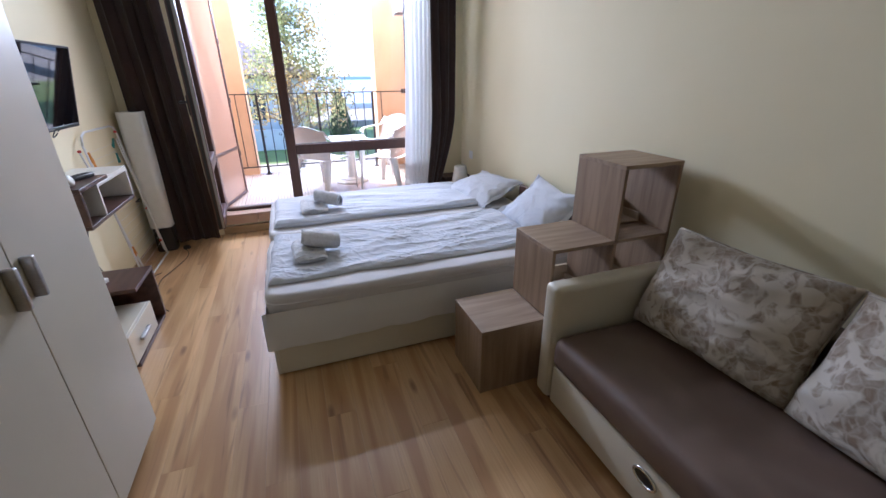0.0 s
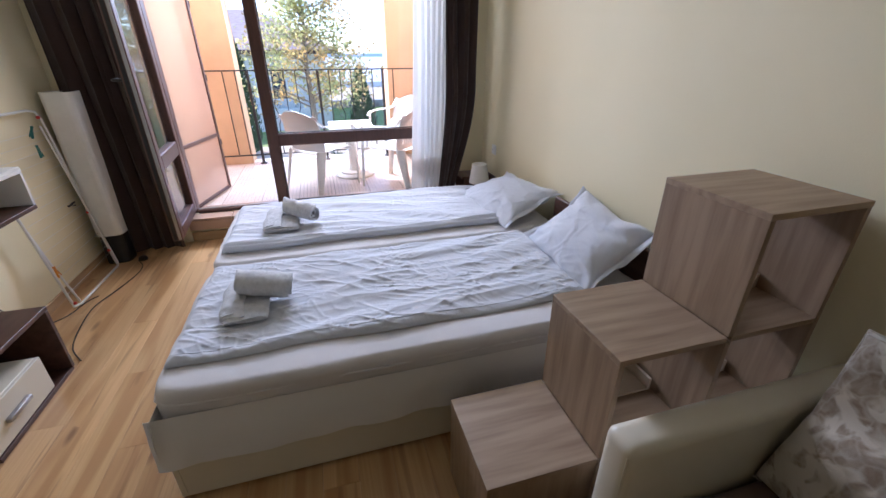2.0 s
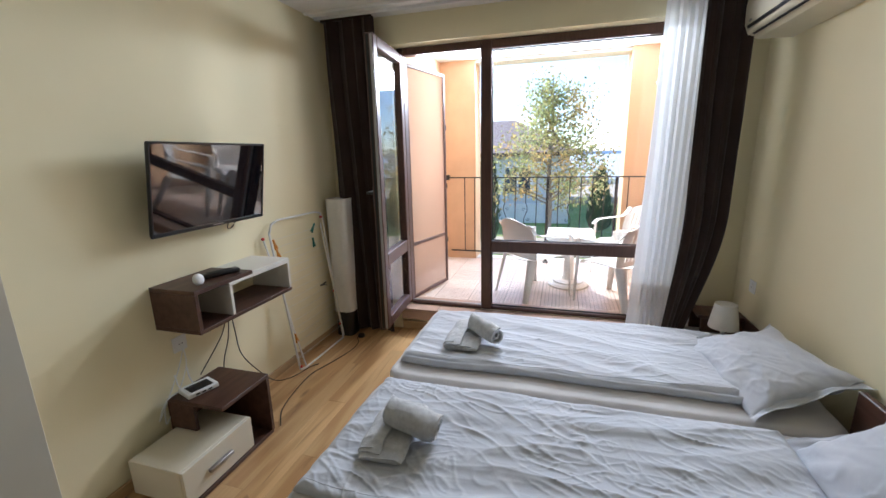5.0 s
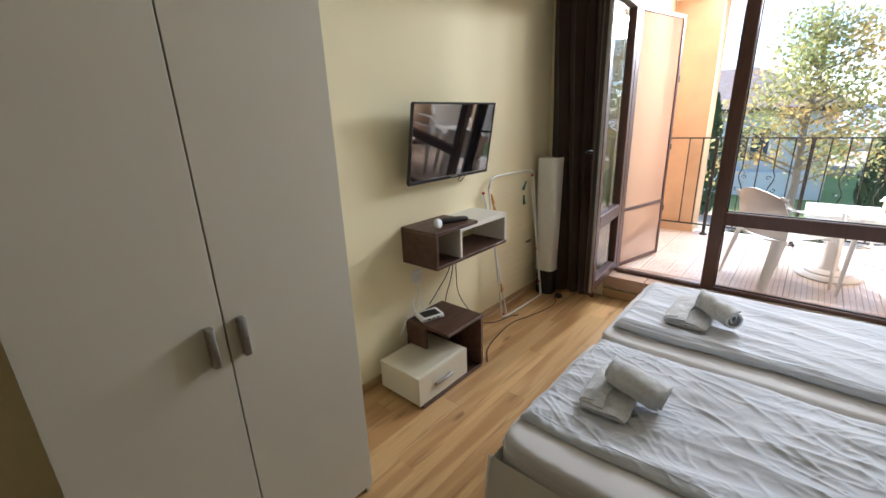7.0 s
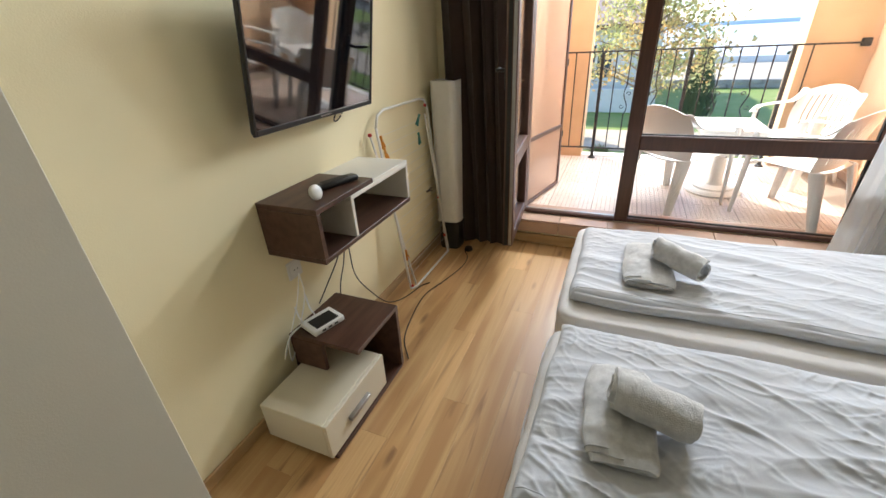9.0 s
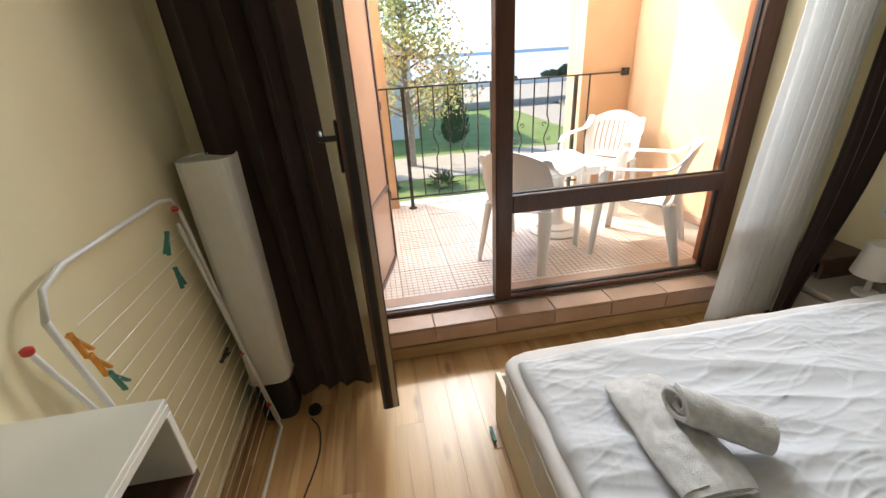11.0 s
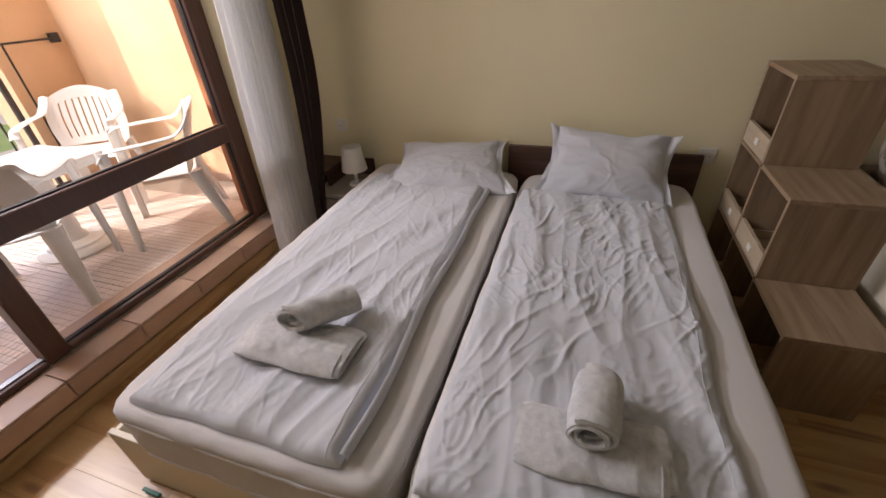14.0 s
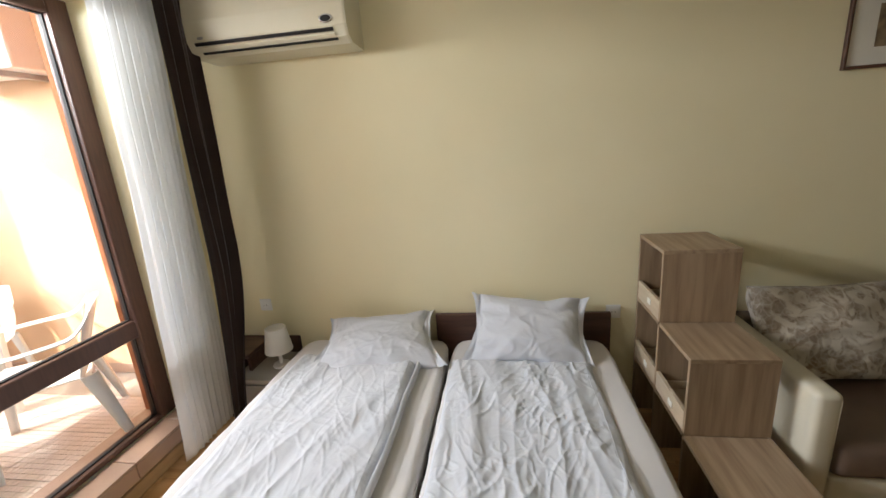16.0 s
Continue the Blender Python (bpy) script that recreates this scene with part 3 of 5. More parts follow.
def small_electrics():
    r = thing("router", (-0.88, 3.117, 0.366), "white flat router on the low unit", "router")
    b = moved(bm_box(-0.055, 0.055, -0.075, 0.075, 0, 0.026, 0.005, 2), Matrix.Rotation(radians(-18), 4, "Z"))
    part("case", b, M["plastic"], r, "", True)
    part("vent_panel", moved(bm_box(-0.03, 0.045, -0.055, 0.055, 0.026, 0.028, 0.001), Matrix.Rotation(radians(-18), 4, "Z")), M["black"], r, "dark top panel")
    for y in (-0.03, 0.0, 0.03):
        part("port_mark", moved(bm_box(0.054, 0.056, y - 0.009, y + 0.009, 0.008, 0.016, 0), Matrix.Rotation(radians(-18), 4, "Z")), M["black"], r)
    for y, hgt in ((-0.05, 0.10), (0.02, 0.12)):
        part("antenna", bm_tube([(-0.05, y, 0.01), (-0.075, y, 0.05), (-0.085, y, hgt)], 0.004, 6), M["plastic"], r, "", True)
    t = thing("remote_control", (-0.85, 3.325, 0.923), "black remote control lying on the wall shelf", "remote control")
    part("case", moved(bm_box(-0.026, 0.026, -0.10, 0.10, 0, 0.024, 0.008, 2), Matrix.Rotation(radians(-20), 4, "Z")), M["black"], t, "", True)
    part("keypad", moved(bm_box(-0.016, 0.016, -0.06, 0.06, 0.024, 0.0255, 0.0005), Matrix.Rotation(radians(-20), 4, "Z")), M["gasket"], t)
    k = thing("round_gadget", (-0.815, 3.16, 0.923), "small round white gadget standing on the wall shelf", "gadget")
    part("body", moved(bm_lathe([(0.006, -0.012), (0.024, -0.011), (0.029, -0.005), (0.029, 0.005), (0.024, 0.011), (0.006, 0.012)], 20), Matrix.Translation((0, 0, 0.029)) @ Matrix.Rotation(radians(70), 4, "Y")), M["plastic"], k, "", True)
    p = thing("power_strip", (-0.917, 3.385, 0.666), "black plug and power adapter under the wall shelf", "power strip")
    part("body", bm_box(-0.03, 0.03, -0.055, 0.04, 0, 0.037, 0.005), M["black"], p)
    part("plug", bm_box(-0.02, 0.025, -0.02, 0.03, -0.03, 0.0, 0.006), M["black"], p)
    for nm, pts, r0 in (("cable", [(-0.90, 3.46, 0.65), (-0.93, 3.44, 0.55), (-0.95, 3.36, 0.45), (-0.965, 3.30, 0.38)], 0.003),
                        ("cable", [(-0.90, 3.48, 0.65), (-0.94, 3.49, 0.5), (-0.965, 3.46, 0.36), (-0.972, 3.44, 0.12), (-0.98, 3.45, 0.01)], 0.003),
                        ("cable", [(-0.90, 3.50, 0.65), (-0.95, 3.56, 0.52), (-0.97, 3.60, 0.36), (-0.97, 3.70, 0.2), (-0.94, 3.82, 0.05), (-0.90, 3.95, 0.006), (-0.86, 4.10, 0.006), (-0.82, 4.16, 0.006)], 0.0032),
                        ("cable", [(-0.63, 3.47, 0.006), (-0.72, 3.6, 0.006), (-0.77, 3.80, 0.006), (-0.79, 4.02, 0.006), (-0.74, 4.2, 0.006), (-0.69, 4.42, 0.006), (-0.70, 4.56, 0.006), (-0.74, 4.62, 0.02)], 0.0035)):
        c = thing(nm, (-0.012, -0.08, 0), "thin black cable hanging down to the floor", "cable")
        part("lead", bm_tube(smooth_path(pts), r0, 6), M["black"], c, "", True)
    for k2 in range(2):
        c = thing("cable", (-0.012, -0.072, 0), "thin white cable between wall socket and router", "cable")
        pts = [(XW + 0.03, 3.25, 0.56), (-0.97, 3.22 - 0.05 * k2, 0.46), (-0.97, 3.12 - 0.06 * k2, 0.30), (-0.96, 3.06 - 0.03 * k2, 0.24 + 0.04 * k2), (-0.95, 3.07, 0.36), (-0.93, 3.15, 0.385)]
        part("lead", bm_tube(smooth_path(pts), 0.003, 6), M["enamel"], c, "", True)


def smooth_path(pts, n=6):
    """Catmull-Rom through the points."""
    p = [Vector(q) for q in pts]
    p = [2 * p[0] - p[1]] + p + [2 * p[-1] - p[-2]]
    out = []
    for i in range(1, len(p) - 2):
        for j in range(n):
            t = j / n
            out.append(0.5 * (2 * p[i] + (p[i + 1] - p[i - 1]) * t + (2 * p[i - 1] - 5 * p[i] + 4 * p[i + 1] - p[i + 2]) * t * t + (3 * p[i] - p[i - 1] - 3 * p[i + 1] + p[i + 2]) * t ** 3))
    out.append(p[-2])
    return out


def socket(place, side, label="white wall socket", double=False):
    s = thing("wall_socket", place, label, "socket")
    d = side
    part("plate", bm_box(min(0, 0.007 * d), max(0, 0.009 * d), -0.041, 0.041, -0.041, 0.041, 0.003), M["plastic"], s)
    part("ring", moved(bm_lathe([(0.026, 0), (0.028, 0.004), (0.022, 0.005)], 20), Matrix.Translation((0.008 * d, 0, 0)) @ Matrix.Rotation(radians(90 * d), 4, "Y")), M["plastic"], s)
    for y in (-0.009, 0.009):
        part("hole", moved(bm_lathe([(0.003, 0), (0.003, 0.0008)], 8), Matrix.Translation((0.0135 * d, y, 0)) @ Matrix.Rotation(radians(90 * d), 4, "Y")), M["black"], s)
    return s


# ---- drying rack and floor lamp ----
def peg(place, turn, m, label):
    p = thing("clothes_peg", place, label, "clothes peg", "pegs on the drying rack")
    rot = Matrix.Rotation(radians(turn), 4, "X")
    for s in (1, -1):
        part("arm", moved(bm_box(-0.006, 0.006, -0.003, 0.003, -0.038, 0.038, 0.001), rot @ Matrix.Translation((0, 0.004 * s, 0)) @ Matrix.Rotation(radians(11 * s), 4, "X")), m, p)
    part("spring", moved(bm_tube([(-0.008, 0, 0.006), (0.008, 0, 0.006)], 0.003, 8), rot), M["steel"], p)


def drying_rack():
    d = thing("drying_rack", (-0.008, -0.05, 0), "folded white wire clothes drying rack leaning on the wall", "drying rack")

    def at(y, z):
        return Vector((-0.905 - 0.085 * z / 1.1, y, z))
    outer = [at(4.02, 0.01), at(3.99, 0.5), at(3.955, 1.03), at(3.99, 1.085), at(4.06, 1.105), at(4.5, 1.10), at(4.57, 1.085), at(4.60, 1.04), at(4.61, 0.5), at(4.63, 0.03)]
    part("frame_tube", bm_tube(outer, 0.0075), M["enamel"], d, "", True)
    part("foot_tube", bm_tube([at(4.02, 0.01), (-0.885, 4.06, 0.008), (-0.875, 4.58, 0.008), at(4.63, 0.03)], 0.0075), M["enamel"], d, "", True)
    part("leg_tube", bm_tube([(-0.99, 3.90, 1.0), (-0.955, 3.98, 0.62), (-0.93, 4.03, 0.3), (-0.90, 4.08, 0.012)], 0.0065), M["enamel"], d, "", True)
    part("leg_tube", bm_tube([(-0.99, 4.57, 1.0), (-0.93, 4.60, 0.4), (-0.89, 4.62, 0.012)], 0.0065), M["enamel"], d, "", True)
    for y, z, x in ((3.898, 1.003, -0.99), (4.575, 1.05, -0.985), (4.025, 0.03, -0.90), (4.61, 0.12, -0.91), (4.60, 0.42, -0.94)):
        part("cap", moved(bm_lathe([(0.006, 0), (0.011, 0.004), (0.011, 0.014), (0.005, 0.018)], 10), Matrix.Translation((x, y, z - 0.008))), M["red"], d, "red plastic cap", True)
    for i in range(17):
        z = 0.10 + i * 0.055
        part("wire", bm_tube([at(4.015, z), at(4.31, z - 0.002), at(4.605, z)], 0.0012, 5), M["enamel"], d)
    for y, z, turn, m, lb in ((4.44, 0.985, -38, "peg_green", "dark green plastic clothes peg"), (4.42, 0.875, 8, "peg_green", "dark green plastic clothes peg"), (3.985, 0.95, 20, "peg_orange", "orange plastic clothes peg"),
                              (4.0, 0.885, 20, "peg_orange", "orange plastic clothes peg"), (4.02, 0.82, 25, "peg_green", "green plastic clothes peg"), (4.46, 0.52, 85, "iron", "dark clothes peg clipped sideways"), (4.03, 0.25, 14, "peg_orange", "orange plastic clothes peg")):
        peg(at(y, z) + Vector((-0.002, -0.05, 0)), turn, M[m], lb)


def floor_lamp():
    f = thing("floor_lamp", (-0.898, 4.66, 0), "tall white paper column floor lamp on a black base", "floor lamp")
    s = 0.10

    def ring(w, z, n=32, p=4.0):
        out = []
        for i in range(n):
            a = 2 * math.pi * i / n
            c, q = math.cos(a), math.sin(a)
            k = (abs(c) ** p + abs(q) ** p) ** (-1 / p)
            out.append(Vector((w * k * c, w * k * q, z)))
        return out

    def tube(rows, cap=True):
        bm = bmesh.new()
        rs = [[bm.verts.new(v) for v in ring(w, z)] for w, z in rows]
        for a, b in zip(rs, rs[1:]):
            for j in range(len(a)):
                bm.faces.new((a[j], a[(j + 1) % len(a)], b[(j + 1) % len(a)], b[j]))
        if cap:
            bm.faces.new(rs[0][::-1])
            bm.faces.new(rs[-1])
        bmesh.ops.recalc_face_normals(bm, faces=list(bm.faces))
        return bm
    part("base", joined(tube([(0.078, 0.0), (0.080, 0.01), (0.076, 0.215)])), M["black"], f, "black lamp foot")
    part("shade", tube([(0.083, 0.222), (0.085, 0.223), (0.087, 0.7), (0.089, 1.185), (0.087, 1.188), (0.084, 1.186), (0.081, 0.7), (0.079, 0.225), (0.083, 0.222)], False), M["shade"], f, "white paper shade")
    for z in (0.224,):
        part("rim", tube([(0.0885, z - 0.003), (0.091, z - 0.002), (0.091, z + 0.003), (0.0885, z + 0.004), (0.0885, z - 0.003)], False), M["shade"], f)
    part("top_disc", tube([(0.081, 1.170), (0.083, 1.172), (0.083, 1.176), (0.081, 1.178)]), M["shade"], f)
    part("bulb_holder", joined(bm_tube([(0, 0, 0.215), (0, 0, 1.0)], 0.006), bm_lathe([(0.012, 1.0), (0.028, 1.03), (0.028, 1.07), (0.01, 1.09)], 14)), M["enamel"], f, "", True)
    sw = thing("foot_switch", (-0.745, 4.60, 0), "round black foot switch on the lamp cable", "switch")
    part("button", bm_lathe([(0.03, 0.0), (0.032, 0.008), (0.026, 0.024), (0.01, 0.028)], 18), M["black"], sw, "", True)


# ---- beds ----
def bed(y0, y1, my0, my1, label, near):
    b = thing("bed", (0, 0, 0), label, "bed")
    part("side_rail", bm_box(0.070, 1.99, y0, y0 + 0.018, 0.012, 0.275, 0.002), M["cream"], b)
    part("side_rail", bm_box(0.070, 1.99, y1 - 0.018, y1, 0.012, 0.275, 0.002), M["cream"], b)
    part("foot_board", bm_box(0.050, 0.069, y0, y1, 0.012, 0.285, 0.002), M["cream"], b)
    part("slat_base", bm_box(0.070, 1.99, y0 + 0.019, y1 - 0.019, 0.20, 0.225, 0), M["oak_edge"], b)
    if near:
        part("headboard", bm_box(1.995, 2.022, y0 - 0.02, y1 + 0.06, 0.012, 0.605, 0.004), M["wenge"], b, "dark wood headboard")
    for x in (0.09, 1.9):
        for y in (y0 + 0.05, y1 - 0.05):
            part("foot", bm_box(x - 0.02, x + 0.02, y - 0.02, y + 0.02, 0, 0.2, 0.003), M["black"], b)
    m = thing("mattress", (0, 0, 0), "thick mattress in a white fitted sheet", "mattress")

    def place(u, v):
        a, r = 2 * math.pi * u, 0.034
        cx, cy = (0.045 + 1.99) / 2, (my0 + my1) / 2
        hx, hy = (1.99 - 0.045) / 2, (my1 - my0) / 2
        p = 16.0
        k = (abs(math.cos(a)) ** p + abs(math.sin(a)) ** p) ** (-1 / p)
        c, s = math.cos(a) * k, math.sin(a) * k
        if v < 0.5:
            z, f = 0.232 + 0.184 * v / 0.5, 0.0
        elif v < 0.75:
            t = (v - 0.5) / 0.25 * math.pi / 2
            z, f = 0.416 + r * math.sin(t), r * (1 - math.cos(t))
        else:
            t = (v - 0.75) / 0.25
            z, f = 0.416 + r + 0.003 * t, r + t * 10
        w = 0.006 * fbm(c * 9 + s * 7, v * 5, my0) * (1 if v < 0.7 else 0)
        sx, sy = max(hx - f + w, 0), max(hy - f + w, 0)
        if f >= 1:
            g = 1 - (v - 0.75) / 0.25
            sx, sy = (hx - r) * g, (hy - r) * g
        return Vector((cx + c * sx, cy + s * sy, z))
    part("fitted_sheet", bm_sheet(place, 160, 24), M["sheet2"], m, "", True)
    for zz in (0.245, 0.405):
        ring = [place(i / 120, 0.0) * 1.0 for i in range(120)]
        part("piping", bm_tube([Vector((q.x, q.y, zz)) for q in ring], 0.004, 5, True), M["sheet2"], m)
    if near:
        v = thing("bed_valance", (0, 0, 0), "thin white valance cloth hanging over the bed frame", "valance")

        def drop(d, w):
            """Height and outward swing of the cloth at a run d and a fall w."""
            low = 0.175 + 0.026 * fbm(d * 1.7, 2.0) + 0.010 * noise.noise(Vector((d * 9, 4, 0)))
            if w < 0.42:
                k = w / 0.42
                return 0.372 - 0.086 * k, 0.004 + (y_out - 0.004) * k ** 1.3
            k = (w - 0.42) / 0.58
            wave = 0.010 * fbm(d * 7, w * 1.5, 3.0) + 0.005 * math.sin(d * 21 + 4 * fbm(d * 2, w))
            return 0.286 + (low - 0.286) * k, y_out + 0.010 * k + max(wave, -0.006) * k
        y_out = my0 - y0 + 0.008

        def side(u, w):
            z, o = drop(u * 1.9, w)
            return Vector((0.046 - 0.020 + 1.92 * u, my0 - o, z))

        def foot(u, w):
            z, o = drop(7.0 + u * 0.9, w)
            return Vector((0.046 - o * 0.45, y0 - 0.014 + (my1 - y0 + 0.01) * u, z))
        part("side_cloth", bm_sheet(side, 170, 12, 0.0008), M["valance"], v, "", True)
        part("foot_cloth", bm_sheet(foot, 80, 12, 0.0008), M["valance"], v, "", True)


def folds(x, y, seed, dirx=1.0, diry=0.35):
    """Creases that run mainly along the bed: sharp ridges between soft hollows."""
    a = 0.0
    for k, (s, w) in enumerate(((1.7, 0.70), (3.6, 0.85), (7.5, 0.36), (15.0, 0.10))):
        px = x + 0.10 * fbm(x * 1.6, y * 1.9, seed + 11 + k)
        py = y + 0.085 * fbm(x * 1.25, y * 1.6, seed + 23 + k) + diry * (x - 0.9) * (0.6 if seed > 9 else -0.35)
        n = noise.noise(Vector((px * s * 0.36, py * s * 1.75, seed + 3.1 * k)))
        a += w * (1 - 3.2 * abs(n) ** 0.8)
    return a


def crease(x, y, seed, turn, size, long=3.2, width=0.13):
    """Thin pinched ridges of cotton that run at an angle and fade out along their length."""
    c, q = math.cos(turn), math.sin(turn)
    u, v = c * x + q * y, -q * x + c * y
    v += 0.05 * noise.noise(Vector((u * 5, v * 5, seed + 40)))
    n = noise.noise(Vector((u / size / long, v / size, seed)))
    fade = min(1.0, max(0.0, 0.5 + 1.6 * noise.noise(Vector((u * 3.1, v * 3.1, seed + 70)))))
    return fade * max(0.0, 1 - abs(n) / width) ** 1.25


def duvet(x0, x1, y0, y1, seed, label, puff=0.022, skew=0.0, fold=0.0):
    d = thing("duvet", (0, 0, 0), label, "duvet")
    nx, ny = 330, 160
    turn = -0.42 if seed < 9 else 0.30
    crisp = 0.80 if seed < 9 else 0.36

    def place(u, v):
        x = x0 + (x1 - x0) * u + 0.012 * fbm(v * 4, u * 2, seed) + skew * (v - 0.5)
        wv = v
        y = y0 + (y1 - y0) * wv + 0.016 * fbm(u * 5, v * 1.5, seed + 2)
        e = min(1.0, min(u * (x1 - x0), (1 - u) * (x1 - x0), v * (y1 - y0), (1 - v) * (y1 - y0)) / 0.045)
        rim = math.sqrt(max(0.0, 1 - (1 - e) ** 2))
        z = 0.4535 + puff * rim + rim * (0.0088 * 1.5 * math.tanh(folds(x, y, seed) / 1.5) + 0.012 * fbm(x * 1.6, y * 1.8, seed + 8)
                                  + crisp * 0.0080 * crease(x, y, seed + 31, turn, 0.105, 4.6, 0.11) + crisp * 0.0058 * crease(x, y, seed + 61, turn - 0.08, 0.052, 6.0, 0.20) + crisp * 0.0055 * crease(x, y, seed + 37, turn - 0.5, 0.05, 2.6, 0.16) + crisp * 0.0040 * crease(x, y, seed + 43, turn + 0.7, 0.045, 2.2, 0.16))
        return Vector((x, y, max(z, 0.4555)))
    part("cover", bm_sheet(place, nx, ny, 0.002), M["sheet"], d, "", True)
    hem = [place(i / 165, 0.05) + Vector((0, 0, 0.0004)) for i in range(166)]
    part("hem_seam", bm_tube(hem, 0.0012, 5), M["sheet"], d)
    if fold:
        def roll(u, v):
            x = x0 + 0.02 + (x1 - x0 - 0.04) * u
            a = math.pi * v
            w = 0.030 + 0.012 * fbm(u * 6, 1.0, seed)
            yy = y0 + 0.002 - w * math.sin(a) * 0.55 + 0.02 * fbm(u * 4, 3.0, seed)
            return Vector((x, yy, 0.4555 + puff * 0.5 * (1 + math.cos(a)) + 0.004 * fbm(x * 9, v * 4, seed)))
        part("folded_edge", bm_sheet(roll, 120, 10, 0.002), M["sheet"], d, "", True)
    return d


def pillow(place, w, h, t, rx, rz, seed, label, m="sheet", flap=True, group="", ry=0.0, spin=0.0, slump=0.0):
    """A stuffed cover with pulled corners; w across, h up, t thick."""
    p = thing("pillow" if m == "sheet" else "cushion", (0, 0, 0), label, "pillow" if m == "sheet" else "cushion", group)
    p.matrix_world = pose(*place, rx, ry, rz) @ pose(0, 0, 0, 0, 0, spin)
    bms = []
    for side in (1, -1):
        def f(u, v, side=side):
            a, b = 2 * u - 1, 2 * v - 1
            e = max(0.0, (1 - a ** 2) * (1 - b ** 2)) ** (0.5 if m == "sheet" else 0.30)
            edge = 1 - (0.13 if m == "sheet" else 0.07) * (1 - abs(a)) ** 0.8 * abs(b) ** 3
            edge2 = (1 - (0.11 if m == "sheet" else 0.06) * (1 - abs(b)) ** 0.8 * abs(a) ** 3) * (1 - slump * (b + 0.3) * 0.5)
            z = side * t / 2 * e * (1 + 0.18 * fbm(a * 1.5, b * 1.5, seed)) + e ** 0.5 * 0.005 * folds(a * 0.6, b * 0.35, seed + 5) * side
            if m == "sheet":
                z += e ** 0.5 * side * (0.005 * crease(a * 0.33, b * 0.22, seed + 51, 0.6, 0.06, 2.4, 0.17) + 0.004 * crease(a * 0.33, b * 0.22, seed + 57, -0.8, 0.05, 2.6, 0.17))
            cr = (0.018 if m == "sheet" else 0.016) * math.sin(9 * math.atan2(b, a) + 2 * fbm(a * 2, b * 2, seed)) * (abs(a * b) ** 1.2)
            wob = 0.014 * fbm(a * 2.2 + 9, b * 2.2, seed) if m == "sheet" else 0.0
            return Vector((a * w / 2 * edge2 + wob, b * h / 2 * edge + wob * 1.3, z + cr + (0.0008 * side)))
        b2 = bm_sheet(f, 84, 60) if m == "sheet" else bm_sheet(f, 64, 48)
        if side < 0:
            bmesh.ops.reverse_faces(b2, faces=list(b2.faces))
        bms.append(b2)
    part("case", joined(*bms), M[m], p, "", True)
    if flap:
        for sd in (1, -1):
            def fl(u, v, sd=sd):
                a = 2 * u - 1
                k = (1 - 0.11 * (1 - abs(a)) ** 0.8) * (1 - slump * (a + 0.3) * 0.5)
                return Vector((sd * (w / 2 * k - 0.014 + (0.040 + 0.028 * abs(a) ** 4) * v), a * h / 2 * (0.98 + 0.06 * v * abs(a) ** 3), 0.014 * fbm(u * 6, v * 2, seed + sd) + 0.016 * math.sin(u * 8 + seed * sd) * v))
            part("flange", bm_sheet(fl, 40, 8, 0.0015), M[m], p, "", True)
    else:
        rim = [Vector((w / 2 * sx * (1 - 0.06 * (1 - abs(sy)) ** 0.8), h / 2 * sy * (1 - 0.07 * (1 - abs(sx)) ** 0.8), 0.0)) for sx, sy in [(-1 + 2 * i / 16, -1) for i in range(17)] + [(1, -1 + 2 * i / 12) for i in range(1, 13)] + [(1 - 2 * i / 16, 1) for i in range(1, 17)] + [(-1, 1 - 2 * i / 12) for i in range(1, 12)]]
        part("piping", bm_tube(rim, 0.004, 6, True), M[m], p, "", True)
    return p


def folded_towel(place, turn, w, h, t, seed):
    """A bath towel folded over and over: a flat spiral of cloth, h across and t high, drawn out along w."""
    b = thing("bath_towel", (0, 0, 0), "folded white terry bath towel lying on the duvet", "towel", "towels on the beds")
    b.matrix_world = pose(*place, 0, 0, turn)
    turns = 1.75

    def f(u, v):
        a = 2 * math.pi * turns * u + math.pi * 0.5
        k = 1 - u
        hw, hh = (h / 2 - 0.006) * (0.80 + 0.20 * k), (t / 2) * (0.12 + 0.88 * k)
        c, q = math.cos(a), math.sin(a)
        y = hw * math.copysign(abs(c) ** 0.65, c)
        z = t / 2 + hh * math.copysign(abs(q) ** 0.9, q)
        e = 2 * v - 1
        x = e * (w / 2 - 0.006 * k) + 0.009 * fbm(a * 0.5, e, seed) + 0.006 * math.sin(a * 0.5 + seed) * (1 if e > 0 else 0.3)
        sag = 1 - 0.40 * max(0.0, -e) ** 5 - 0.16 * max(0.0, e) ** 6 - 0.20 * abs(y / (h / 2)) ** 4
        y *= 1 - 0.10 * abs(e) ** 7
        y += 0.010 * fbm(e * 1.5, 2.0, seed + 3)
        z = z * sag + 0.55 * z / t * (0.016 * fbm(e * 2.3, y * 9, seed) + 0.007 * fbm(e * 6, y * 30, seed + 8)) + 0.0022 * noise.noise(Vector((e * 16, y * 45, a + seed)))
        return Vector((x, y, max(z, 0.003)))
    part("cloth", bm_sheet(f, 150, 44, 0.0085), M["towel"], b, "", True)
    band = [f(0.02 + 0.28 * i / 40, 0.955) + Vector((0, 0, 0.002)) for i in range(41)]
    part("woven_band", bm_tube(band, 0.0026, 6), M["towel"], b, "", True)


